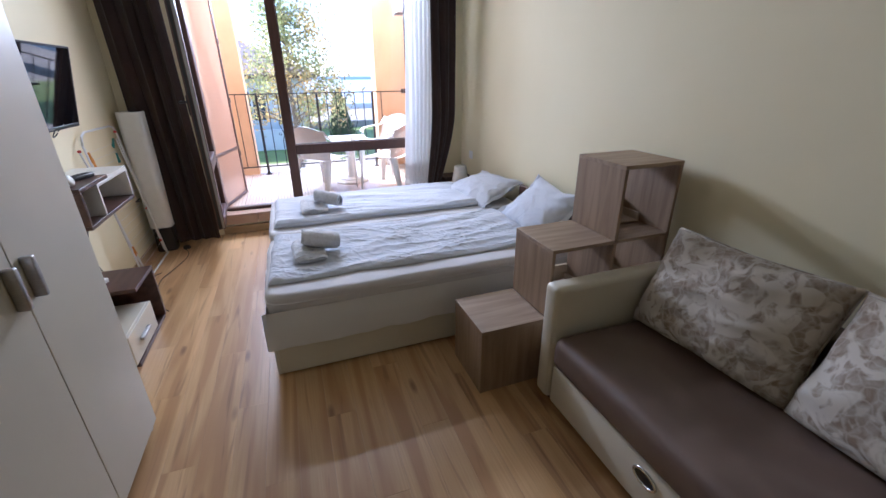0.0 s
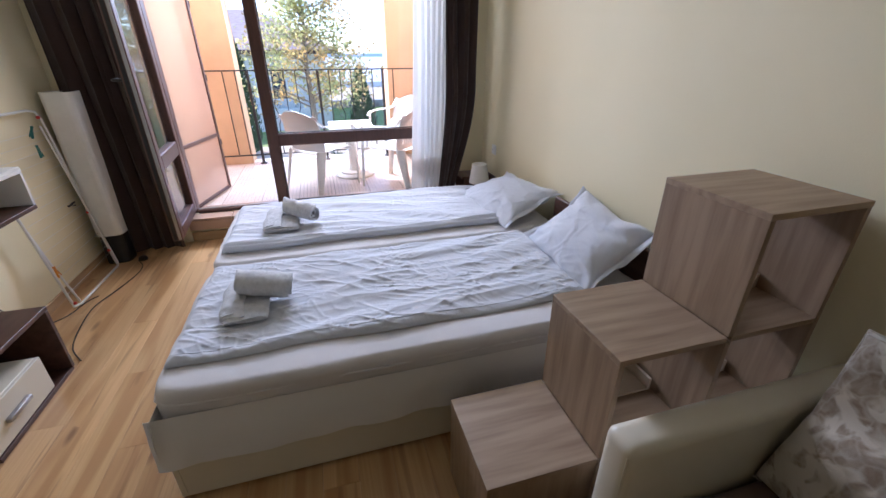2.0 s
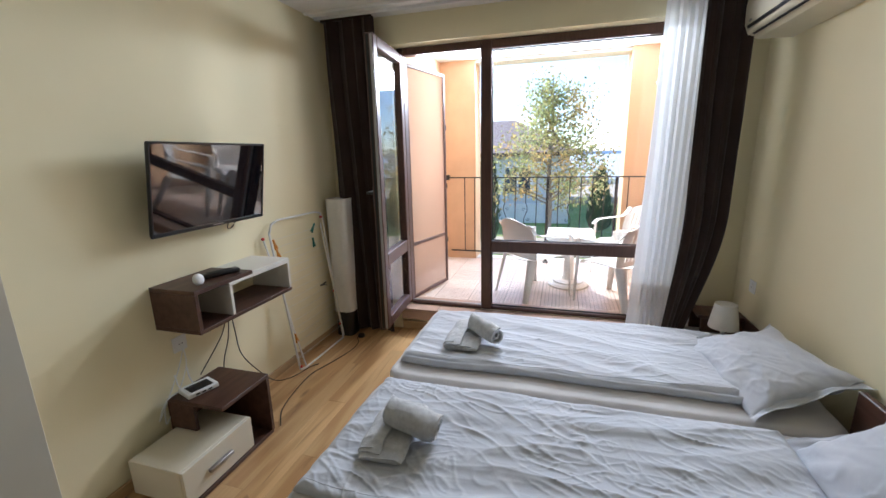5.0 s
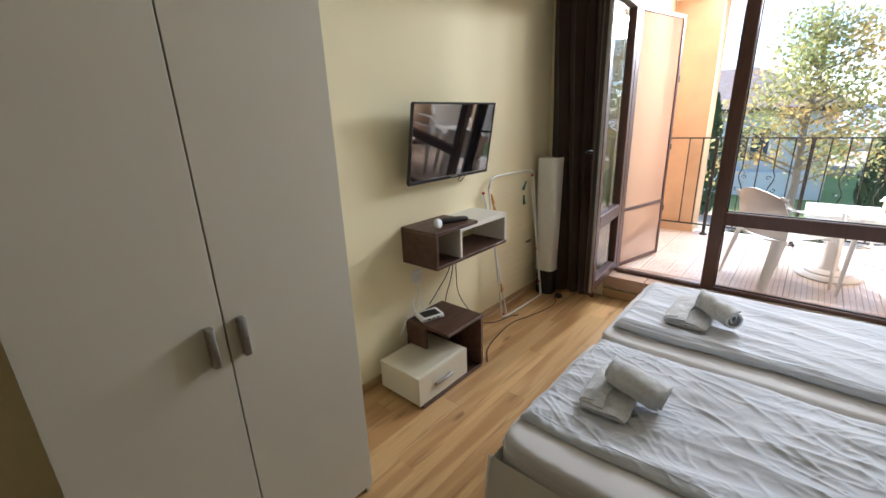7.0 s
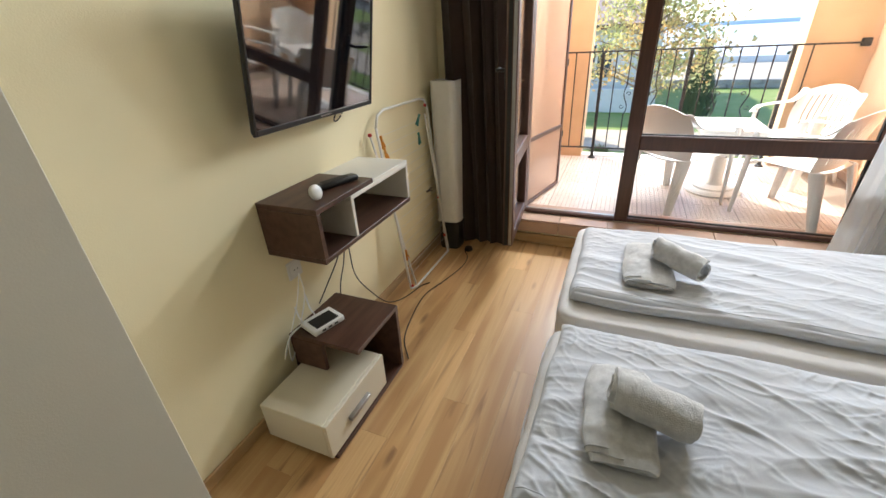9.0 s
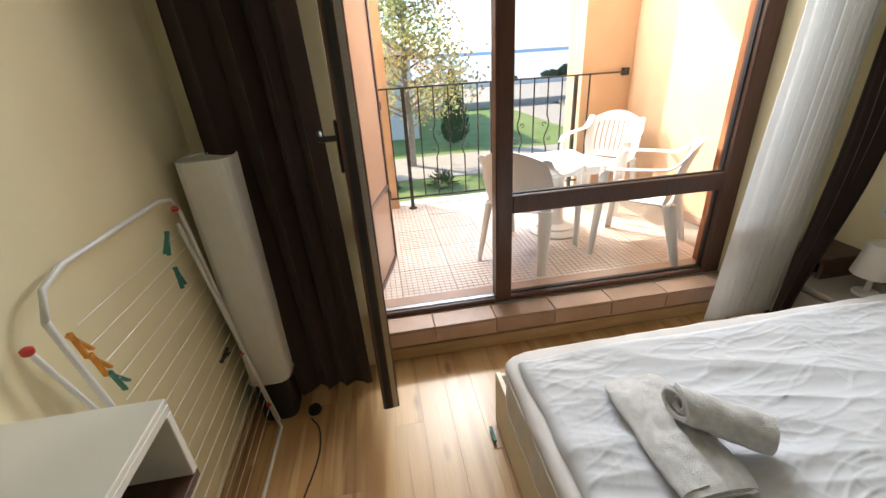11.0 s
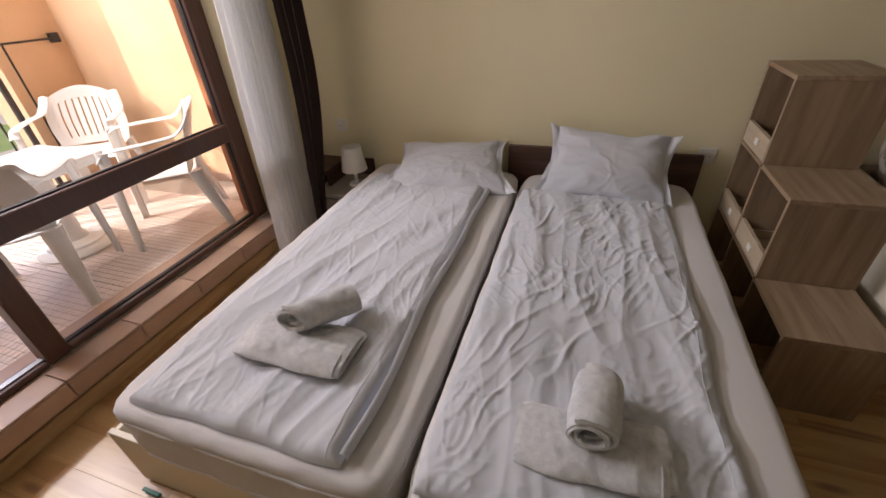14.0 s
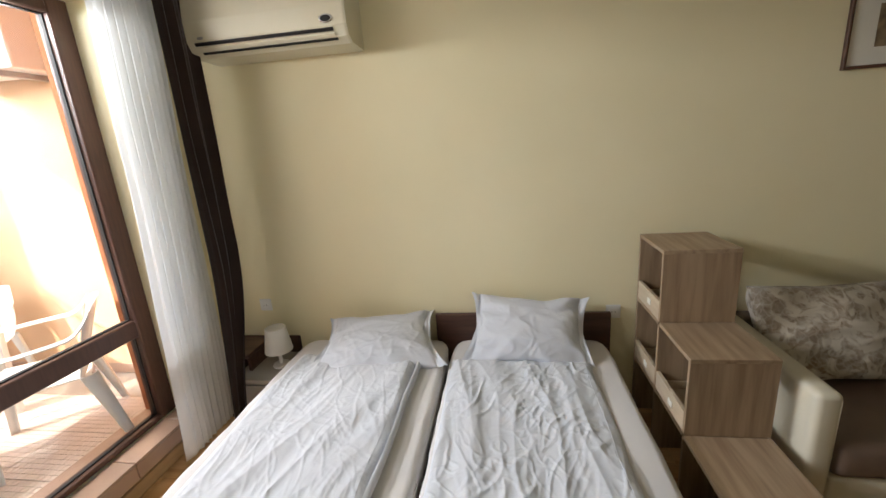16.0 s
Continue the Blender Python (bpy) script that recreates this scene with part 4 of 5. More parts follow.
def rolled_towel(place, turn, tilt, length, wide, high, seed, slant):
    """A hand towel rolled up and squashed a little; its open end looks along -x before the turn."""
    r = thing("hand_towel", (0, 0, 0), "rolled white terry hand towel resting on a folded towel", "towel", "towels on the beds")
    r.matrix_world = pose(*place, 0, 0, turn) @ pose(0, 0, 0, 0, tilt, 0)
    turns = 2.7

    def spiral(u, v):
        a = -u * turns * 2 * math.pi - 0.9
        k = 0.20 + 0.80 * u + 0.035 * math.sin(a + seed)
        e = 2 * v - 1
        k *= 1 + 0.05 * e + 0.09 * fbm(e * 1.6, math.cos(a) * 1.2, seed) - 0.10 * max(0.0, e) ** 4
        x = e * (length / 2 + 0.008 * math.sin(a * 0.5 + seed)) - 0.010 * (1 - u) * e + 0.004 * fbm(u * 9, e, seed)
        y = k * wide / 2 * math.cos(a) + 0.006 * fbm(e * 2, 1.0, seed)
        z = k * high / 2 * math.sin(a) + 0.004 * fbm(u * 18, e * 3.5, seed) + 0.0020 * noise.noise(Vector((e * 14, a * 4, seed)))
        x -= slant * y * (1 - v)
        return Vector((x, y, z))
    part("roll", bm_sheet(spiral, 150, 34, 0.0085), M["towel"], r, "", True)
    lip = [spiral(0.35 + 0.65 * i / 60, 0.012) for i in range(61)]
    part("hem", bm_tube(lip, 0.0055, 6), M["towel"], r, "", True)


# ---- nightstand and lamp ----
def nightstand():
    n = thing("nightstand", (0, 0, 0), "small nightstand with dark wood shelf and pale drawer", "nightstand")
    part("body", bm_box(1.72, 2.045, 4.40, 4.66, 0.02, 0.30, 0.003), M["pale_shaded"], n)
    part("drawer_front", bm_box(1.702, 1.719, 4.40, 4.66, 0.05, 0.28, 0.002), M["pale_shaded"], n, "pale drawer front")
    part("top_board", bm_box(1.70, 2.045, 4.38, 4.66, 0.301, 0.322, 0.002), M["pale_shaded"], n)
    part("side_board", bm_box(1.80, 2.045, 4.585, 4.605, 0.323, 0.415, 0.002), M["wenge"], n, "dark wood upright")
    part("upper_board", bm_box(1.78, 2.045, 4.585, 4.79, 0.416, 0.436, 0.002), M["wenge"], n, "dark wood upper shelf")
    part("back_board", bm_box(2.046, 2.058, 4.38, 4.79, 0.02, 0.436, 0), M["wenge"], n)
    part("end_board", bm_box(1.78, 2.045, 4.77, 4.79, 0.0, 0.415, 0.002), M["wenge"], n)
    t = thing("table_lamp", (1.875, 4.43, 0.323), "small white table lamp with conical shade", "table lamp")
    part("base", bm_lathe([(0.05, 0.0), (0.052, 0.006), (0.048, 0.014), (0.012, 0.02), (0.011, 0.13), (0.008, 0.132)], 24), M["plastic"], t, "", True)
    part("shade", bm_lathe([(0.082, 0.105), (0.084, 0.105), (0.060, 0.258), (0.058, 0.258)], 32), M["shade"], t, "white fabric shade", True)


# ---- stepped shelf ----
def step_shelf():
    s = thing("step_shelf", (0, 0, 0), "stepped grey oak divider shelf with open cubbies and drawers", "shelf")
    y0, y1, th = 1.972, 2.302, 0.018
    xs, zs = (0.973, 1.313, 1.652, 1.992), (0.352, 0.706, 1.060)

    def board(nm, m, *b):
        return part(nm, bm_box(*b, 0.0012), M[m], s)
    for i, zt in enumerate(zs):
        x0, x1 = xs[i], xs[i + 1]
        board("top_board", "oak_flat", x0, x1 + (0 if i == 2 else -0.001), y0, y1, zt - th, zt)
        board("upright", "oak", x0 + 0.0005, x0 + th, y0 + 0.0005, y1 - 0.0005, (zs[i - 1] if i else 0.0), zt - th)
        for lv in range(i):
            z = zs[lv]
            if lv < i:
                board("shelf_board", "oak_flat", x0 + th, x1 - 0.001 if i == 2 else x1, y0 + 0.001, y1 - 0.001, z - th, z - 0.001)
        if i < 2:
            board("divider", "oak", x1, x1 + th, y0 + 0.0005, y1 - 0.0005, 0.0, zs[i] - th - 0.0005)
    board("upright", "oak", xs[3] - th, xs[3] - 0.0005, y0 + 0.0005, y1 - 0.0005, 0.0, zs[2] - th)
    board("side_board", "oak", xs[0] + th, xs[1], y0 + 0.002, y0 + th, 0.0, zs[0] - th)
    for i, z in ((2, zs[1]), (2, zs[0]), (1, zs[0])):
        x0, x1 = xs[i] + th + 0.002, xs[i + 1] - (th + 0.002 if i == 2 else 0.004)
        d = part("drawer", joined(bm_box(x0, x1, y1 - 0.018, y1 - 0.001, z + 0.002, z + 0.098, 0.001), bm_box(x0 + 0.006, x1 - 0.006, y1 - 0.15, y1 - 0.018, z + 0.003, z + 0.010, 0), bm_box(x0 + 0.006, x0 + 0.016, y1 - 0.15, y1 - 0.018, z + 0.010, z + 0.05, 0), bm_box(x1 - 0.016, x1 - 0.006, y1 - 0.15, y1 - 0.018, z + 0.010, z + 0.05, 0)), M["oak_edge"], s, "pale oak drawer")
        xm = (x0 + x1) / 2
        part("pull", bm_box(xm - 0.045, xm - 0.005, y1 - 0.001, y1 + 0.004, z + 0.035, z + 0.065, 0.0015), M["white"], d, "pale inset pull")


# ---- sofa ----
def sofa():
    s = thing("sofa", (0, 0, 0), "brown and ivory vinyl sofa bed with padded arms", "sofa")
    xf, xb, ys, yn = 1.228, 2.045, -0.10, 1.893
    part("base", bm_box(xf + 0.012, xb, ys, yn - 0.1, 0.035, 0.235, 0.015, 3), M["ivory"], s, "ivory vinyl base", True)
    seat = bm_box(xf - 0.004, xb - 0.12, ys + 0.11, yn - 0.098, 0.236, 0.385, 0.045, 5)
    bmesh.ops.subdivide_edges(seat, edges=[e for e in seat.edges if e.calc_length() > 0.3], cuts=48, use_grid_fill=True)
    for v in seat.verts:
        if v.co.z > 0.36:
            v.co.z += 0.008 * fbm(v.co.x * 3, v.co.y * 3, 2.0) + 0.006 * (1 - abs(fbm(v.co.x * 5 + v.co.y * 2, v.co.y * 3, 7)) * 3) + 0.007 * crease(v.co.x, v.co.y, 3.0, 0.25, 0.10, 2.6, 0.25) * max(0.0, 1 - abs(v.co.x - 1.36) / 0.22)
    part("seat", seat, M["vinyl"], s, "brown vinyl seat pad", True)
    for y0 in (yn - 0.095, ys):
        arm = bm_box(xf, xb - 0.02, y0, y0 + 0.095, 0.035, 0.612, 0.026, 4)
        part("arm", arm, M["ivory"], s, "ivory vinyl arm", True)
        part("seam", bm_tube([(xf + 0.003, y0 + 0.012, 0.07), (xf + 0.003, y0 + 0.012, 0.585), (xf + 0.03, y0 + 0.012, 0.601), (xb - 0.06, y0 + 0.012, 0.606)], 0.0022, 6), M["ivory"], s)
    part("backrest", bm_box(xb - 0.12, xb, ys + 0.096, yn - 0.096, 0.236, 0.60, 0.03, 4), M["vinyl"], s, "brown vinyl backrest", True)
    for x in (xf + 0.07, xb - 0.07):
        for y in (ys + 0.06, yn - 0.06):
            part("foot", bm_box(x - 0.025, x + 0.025, y - 0.025, y + 0.025, 0, 0.036, 0.003), M["black"], s)
    oval = [(xf + 0.008, 1.24 + 0.046 * math.cos(2 * math.pi * i / 28), 0.178 + 0.027 * math.sin(2 * math.pi * i / 28)) for i in range(28)]
    ring = part("pull_ring", bm_tube(oval, 0.006, 8, True), M["chrome"], s, "oval chrome pull set in the base", True)
    part("recess", moved(bm_lathe([(0.042, 0.0), (0.042, 0.003), (0.036, 0.004)], 24), Matrix.Translation((xf + 0.0125, 1.24, 0.178)) @ Matrix.Diagonal((1, 1.05, 0.6, 1)) @ Matrix.Rotation(radians(-90), 4, "Y")), M["black"], ring, "dark recess")
    lab = "large cushion with a beige floral pattern on the sofa"
    g = "sofa cushions"
    pillow((1.795, 1.485, 0.585), 0.65, 0.47, 0.23, 64, -86, 3.0, lab, "floral", False, g)
    pillow((1.795, 0.84, 0.585), 0.65, 0.47, 0.23, 65, -93, 5.0, lab, "floral", False, g)
    pillow((1.81, 0.22, 0.60), 0.60, 0.47, 0.22, 67, -90, 8.0, lab, "floral", False, g)


def floral():
    m = mat("floral_print", (0.60, 0.55, 0.47), (0.53, 0.48, 0.40), 9, 0.85, 0.25, 400, sheen=0.2, spec=0.15)
    n, l = m.node_tree.nodes, m.node_tree.links
    b = n["Principled BSDF"]
    base = b.inputs["Base Color"].links[0].from_socket
    tc = n.new("ShaderNodeTexCoord")
    def noise_at(scale, detail, twist):
        t = n.new("ShaderNodeTexNoise")
        t.inputs["Scale"].default_value, t.inputs["Detail"].default_value, t.inputs["Distortion"].default_value = scale, detail, twist
        l.new(tc.outputs["Object"], t.inputs["Vector"])
        return t.outputs["Fac"]

    def ramp(sock, lo, hi, bottom, top):
        r = n.new("ShaderNodeMapRange")
        r.inputs[1].default_value, r.inputs[2].default_value, r.inputs[3].default_value, r.inputs[4].default_value = lo, hi, bottom, top
        l.new(sock, r.inputs[0])
        return r.outputs[0]

    def times(a, c):
        t = n.new("ShaderNodeMath")
        t.operation = "MULTIPLY"
        l.new(a, t.inputs[0])
        l.new(c, t.inputs[1])
        return t.outputs[0]
    # flower heads and leaves: blots broken up by petal lines and paler veins
    petal = n.new("ShaderNodeTexVoronoi")
    petal.feature = "DISTANCE_TO_EDGE"
    petal.inputs["Scale"].default_value = 24.0
    wob, add = n.new("ShaderNodeTexNoise"), n.new("ShaderNodeVectorMath")
    wob.inputs["Scale"].default_value = 18.0
    add.operation, add.inputs[1].default_value = "MULTIPLY_ADD", (0.05, 0.05, 0.05)
    l.new(tc.outputs["Object"], wob.inputs["Vector"])
    l.new(wob.outputs["Color"], add.inputs[0])
    l.new(tc.outputs["Object"], add.inputs[2])
    l.new(add.outputs[0], petal.inputs["Vector"])
    blot = ramp(noise_at(13.0, 2.5, 1.2), 0.44, 0.54, 0.0, 1.0)
    fill = times(ramp(petal.outputs["Distance"], 0.01, 0.12, 0.62, 1.0), ramp(noise_at(30.0, 3.0, 0.5), 0.35, 0.65, 0.55, 1.0))
    mx = n.new("ShaderNodeMix")
    mx.data_type = "RGBA"
    mx.inputs[7].default_value = (0.25, 0.19, 0.135, 1)
    l.new(times(blot, fill), mx.inputs[0])
    l.new(base, mx.inputs[6])
    l.new(mx.outputs[2], b.inputs["Base Color"])
    return m


M["floral"] = floral()


# ---- air conditioner and picture ----
def air_conditioner():
    a = thing("air_conditioner", (0, 0.045, 0.03), "aged cream split air conditioner high on the wall", "air conditioner")
    y0, y1 = 3.685, 4.545
    prof = [(2.065, 2.40), (1.87, 2.395), (1.835, 2.37), (1.822, 2.25), (1.826, 2.16), (1.845, 2.112), (1.895, 2.086), (2.065, 2.08)]

    def body():
        bm = bmesh.new()
        ys = [y0, y0 + 0.012, y1 - 0.012, y1]
        rs = []
        for k, y in enumerate(ys):
            f = 0.985 if k in (0, 3) else 1.0
            rs.append([bm.verts.new((2.065 + (x - 2.065) * f, y, 2.24 + (z - 2.24) * f)) for x, z in prof])
        for p, q in zip(rs, rs[1:]):
            for j in range(len(prof)):
                bm.faces.new((p[j], p[(j + 1) % len(prof)], q[(j + 1) % len(prof)], q[j]))
        bm.faces.new(rs[0])
        bm.faces.new(rs[-1][::-1])
        bmesh.ops.recalc_face_normals(bm, faces=list(bm.faces))
        return bm
    part("casing", body(), M["ac"], a)
    rot = Matrix.Translation((1.832, 0, 2.14)) @ Matrix.Rotation(radians(-28), 4, "Y")
    part("outlet_slot", moved(bm_box(-0.004, 0.004, y0 + 0.07, y1 - 0.05, -0.004, 0.012, 0), rot), M["black"], a, "dark air slot")
    rot2 = Matrix.Translation((1.856, 0, 2.104)) @ Matrix.Rotation(radians(-55), 4, "Y")
    part("outlet_slot", moved(bm_box(-0.004, 0.004, y0 + 0.06, y1 - 0.07, -0.005, 0.006, 0), rot2), M["black"], a, "dark air slot")
    rot3 = Matrix.Translation((1.840, 0, 2.122)) @ Matrix.Rotation(radians(-40), 4, "Y")
    part("flap", moved(bm_box(-0.006, 0.001, y0 + 0.065, y1 - 0.06, -0.008, 0.010, 0.002), rot3), M["ac"], a)
    badge = moved(bm_lathe([(0.036, 0), (0.036, 0.003), (0.030, 0.005)], 24), Matrix.Translation((1.825, 3.785, 2.19)) @ Matrix.Rotation(radians(-90), 4, "Y") @ Matrix.Diagonal((0.55, 1, 1, 1)))
    bd = part("badge", badge, M["chrome"], a, "oval chrome badge")
    part("badge_centre", moved(bm_lathe([(0.026, 0.004), (0.026, 0.0065)], 24), Matrix.Translation((1.825, 3.785, 2.19)) @ Matrix.Rotation(radians(-90), 4, "Y") @ Matrix.Diagonal((0.55, 1, 1, 1))), M["black"], bd, "dark centre")
    part("display_mark", moved(bm_lathe([(0.018, 0), (0.018, 0.002)], 20), Matrix.Translation((1.827, 4.46, 2.17)) @ Matrix.Rotation(radians(-90), 4, "Y") @ Matrix.Diagonal((0.4, 1, 1, 1))), M["steel"], a)


def picture():
    p = thing("framed_picture", (0, 0, 0), "small dark framed picture of old buildings with white mount", "picture")
    x, y0, y1, z0, z1 = XE, 0.98, 1.43, 1.80, 2.14
    part("mount", bm_box(x - 0.010, x - 0.004, y0 + 0.01, y1 - 0.01, z0 + 0.01, z1 - 0.01, 0), M["white"], p, "white mount")
    for b in ((y0, y0 + 0.014, z0, z1), (y1 - 0.014, y1, z0, z1), (y0 + 0.014, y1 - 0.014, z0, z0 + 0.014), (y0 + 0.014, y1 - 0.014, z1 - 0.014, z1)):
        part("frame_bar", bm_box(x - 0.02, x, *b, 0.002), M["wenge"], p)
    part("print", bm_box(x - 0.0115, x - 0.0105, y0 + 0.12, y1 - 0.12, z0 + 0.09, z1 - 0.07, 0), mat("old_print", (0.30, 0.22, 0.13), (0.10, 0.07, 0.05), 22, 0.6, detail=8), p, "brownish print")


# ---- balcony ----
def balcony_tiles():
    f = setting("balcony_floor", bm_box(BX0, BX1, 5.176, 6.70, BZ - 0.0055, BZ - 0.004, 0), M["grout"], "tiled balcony floor")
    me = bpy.data.meshes.new("tile")
    bms = []
    n, S = 10, 0.327
    c = S / n
    for i in range(n):
        for j in range(n):
            bms.append((i * c + 0.0018, (i + 1) * c - 0.0018, j * c + 0.0018, (j + 1) * c - 0.0018))
    bm = bmesh.new()
    for x0, x1, y0, y1 in bms:
        t = [bm.verts.new((x, y, z)) for z in (0.0, 0.003) for x, y in ((x0, y0), (x1, y0), (x1, y1), (x0, y1))]
        bm.faces.new(t[4:])
        for k in range(4):
            bm.faces.new((t[k], t[(k + 1) % 4], t[4 + (k + 1) % 4], t[4 + k]))
    bm.to_mesh(me)
    bm.free()
    me.materials.append(M["btile"])
    y = 5.18
    while y < 6.86:
        x = BX0 + 0.02
        while x < BX1 - 0.1:
            if y + S < 6.95 and x + S < BX1 + 0.02:
                ob = new("tile", me)
                ob.location, ob.parent = (x, y, BZ), f
            x += 0.331
        y += 0.331
    part("outer_sill", bm_box(OX0, OX1 - 0.013, 5.052, 5.175, BZ, BZ + 0.012, 0.002), M["tile"], f, "terracotta outer sill")
    part("kerb", bm_box(-0.18, 1.53, 6.80, 6.94, BZ - 0.02, BZ + 0.012, 0.004), M["ceiling"], f, "pale stone edge")
    for b in ((BX0, BX0 + 0.01, 5.18, 6.75), (BX1 - 0.01, BX1, 5.18, 6.75)):
        part("skirting_tile", bm_box(*b, BZ, BZ + 0.07, 0.002), M["tile"], f)


def scroll(x, z, flip):
    pts = []
    for i in range(15):
        t = i / 14
        pts.append((x + flip * 0.022 * math.sin(t * 2 * math.pi) * (1 - 0.2 * t), 0, z + 0.28 * (t - 0.5)))
    curl = [(x + flip * (0.028 - 0.022 * math.cos(a) * (1 - a / 9)), 0, z + 0.06 + 0.022 * math.sin(a) * (1 - a / 9)) for a in [k * 0.5 for k in range(12)]]
    curl2 = [(x - flip * (0.028 - 0.022 * math.cos(a) * (1 - a / 9)), 0, z - 0.06 - 0.022 * math.sin(a) * (1 - a / 9)) for a in [k * 0.5 for k in range(12)]]
    return joined(bm_tube(pts, 0.006, 6), bm_tube(curl, 0.004, 5), bm_tube(curl2, 0.004, 5))


def railing():
    r = thing("balcony_railing", (0, 6.72, 0), "black wrought iron balcony railing with scroll ornaments", "railing")
    part("top_bar", bm_box(-0.54, 1.93, -0.006, 0.006, 1.222, 1.236, 0.002), M["iron"], r)
    part("bottom_bar", bm_box(-0.50, 1.60, -0.008, 0.008, 0.285, 0.300, 0.002), M["iron"], r)
    for x in (-0.06, 0.70, 1.46):
        p = part("post", bm_box(x - 0.015, x + 0.015, -0.015, 0.015, BZ + 0.012, 1.222, 0.002), M["iron"], r)
        part("foot_plate", bm_lathe([(0.038, 0), (0.038, 0.008), (0.02, 0.02)], 12), M["iron"], p).location = (x, 0, BZ + 0.004)
    for a in (-0.06, 0.70):
        for i in range(1, 6):
            x = a + 0.1267 * i
            if i in (2, 4):
                part("baluster", bm_tube([(x, 0, 0.30), (x, 0, 0.64)], 0.0065, 6), M["iron"], r)
                part("baluster", bm_tube([(x, 0, 0.92), (x, 0, 1.222)], 0.0065, 6), M["iron"], r)
                part("scroll", scroll(x, 0.78, 1 if i == 2 else -1), M["iron"], r, "", True)
            else:
                part("baluster", bm_tube([(x, 0, 0.30), (x, 0, 1.222)], 0.0065, 6), M["iron"], r)
    for x in (-0.187, -0.314, 1.587):
        part("baluster", bm_tube([(x, 0, 0.30), (x, 0, 1.222)], 0.0065, 6), M["iron"], r)
    for x in (-0.545, 1.925):
        part("wall_plate", bm_box(x - 0.03, x + 0.03, 0.0, 0.036, 1.20, 1.262, 0.003), M["iron"], r)


def plastic_chair(solid=False):
    """A stacking armchair of moulded plastic that looks along +y; origin on the floor under the seat."""
    c = thing("plastic_chair", (0, 0, 0), "white moulded plastic garden armchair with a closed back" if solid else "white moulded plastic garden armchair with a slatted back", "chair", "balcony chairs")

    def seat(u, v):
        x = (u - 0.5) * (0.44 + 0.04 * v)
        y = -0.21 + 0.43 * v
        z = 0.405 + 0.018 * v - 0.022 * math.sin(u * math.pi) * (1 - 0.5 * v) - (0.04 * ((v - 0.88) / 0.12) ** 2 if v > 0.88 else 0)
        return Vector((x, y, z))
    part("seat", bm_sheet(seat, 20, 20, 0.006), M["plastic"], c, "", True)

    def backpt(u, v):
        a = (u - 0.5) * 2
        w = 0.225 + 0.03 * math.sin(v * math.pi)
        x = a * w
        top = 0.80 - 0.07 * a * a
        z = 0.40 + (top - 0.40) * v
        y = -0.20 - 0.11 * v - 0.02 * v * v + 0.075 * a * a * (0.4 + 0.6 * v)
        return Vector((x, y, z))
    nsl = 1 if solid else 9
    for i in range(nsl):
        u0, u1 = 0.09 + 0.82 * i / nsl + 0.011, 0.09 + 0.82 * (i + 1) / nsl - 0.011
        part("back_panel" if solid else "back_slat", bm_sheet(lambda u, v: backpt(u0 + (u1 - u0) * u, 0.0 + 0.84 * v), 16 if solid else 2, 10, 0.005), M["plastic"], c, "", True)
    part("back_rim", bm_sheet(lambda u, v: backpt(u, 0.80 + 0.20 * v), 24, 4, 0.008), M["plastic"], c, "", True)
    part("back_base", bm_sheet(lambda u, v: backpt(u, 0.14 * v), 16, 2, 0.007), M["plastic"], c, "", True)
    for s in (0, 1):
        part("back_stile", bm_sheet(lambda u, v: backpt((0.0 + 0.10 * u) if s == 0 else (0.90 + 0.10 * u), v), 3, 16, 0.008), M["plastic"], c, "", True)
    for sx in (-1, 1):
        def arm(u, v, sx=sx):
            t = u
            y = -0.27 + 0.50 * t
            z = 0.655 - 0.02 * t + (0.10 * (1 - t / 0.25) ** 2 if t < 0.25 else 0) - (0.05 * ((t - 0.85) / 0.15) ** 2 if t > 0.85 else 0)
            x = sx * (0.225 + 0.055 * math.sin(min(1, t * 1.6) * math.pi / 2) + (v - 0.5) * 0.055)
            return Vector((x, y, z - 0.008 * (2 * v - 1) ** 2))
        b = bm_sheet(arm, 24, 6, 0.007)
        bmesh.ops.recalc_face_normals(b, faces=list(b.faces))
        part("arm", b, M["plastic"], c, "", True)

        def leg(x0, y0, x1, y1, z1, w0, w1, nx, ny):
            def f(u, v):
                a = (u - 0.5) * math.pi * 1.1
                w = w0 + (w1 - w0) * v
                cx, cy = x0 + (x1 - x0) * v, y0 + (y1 - y0) * v
                px, py = w * math.sin(a), w * 0.6 * math.cos(a)
                return Vector((cx + px * ny + py * nx, cy - px * nx + py * ny, z1 * v))
            q = bm_sheet(f, 8, 10, 0.006)
            bmesh.ops.recalc_face_normals(q, faces=list(q.faces))
            return q
        part("leg", leg(sx * 0.265, 0.235, sx * 0.272, 0.19, 0.63, 0.022, 0.036, sx * 0.7, 0.7), M["plastic"], c, "", True)
        part("leg", leg(sx * 0.235, -0.30, sx * 0.205, -0.20, 0.41, 0.022, 0.045, sx * 0.7, -0.7), M["plastic"], c, "", True)
    return c


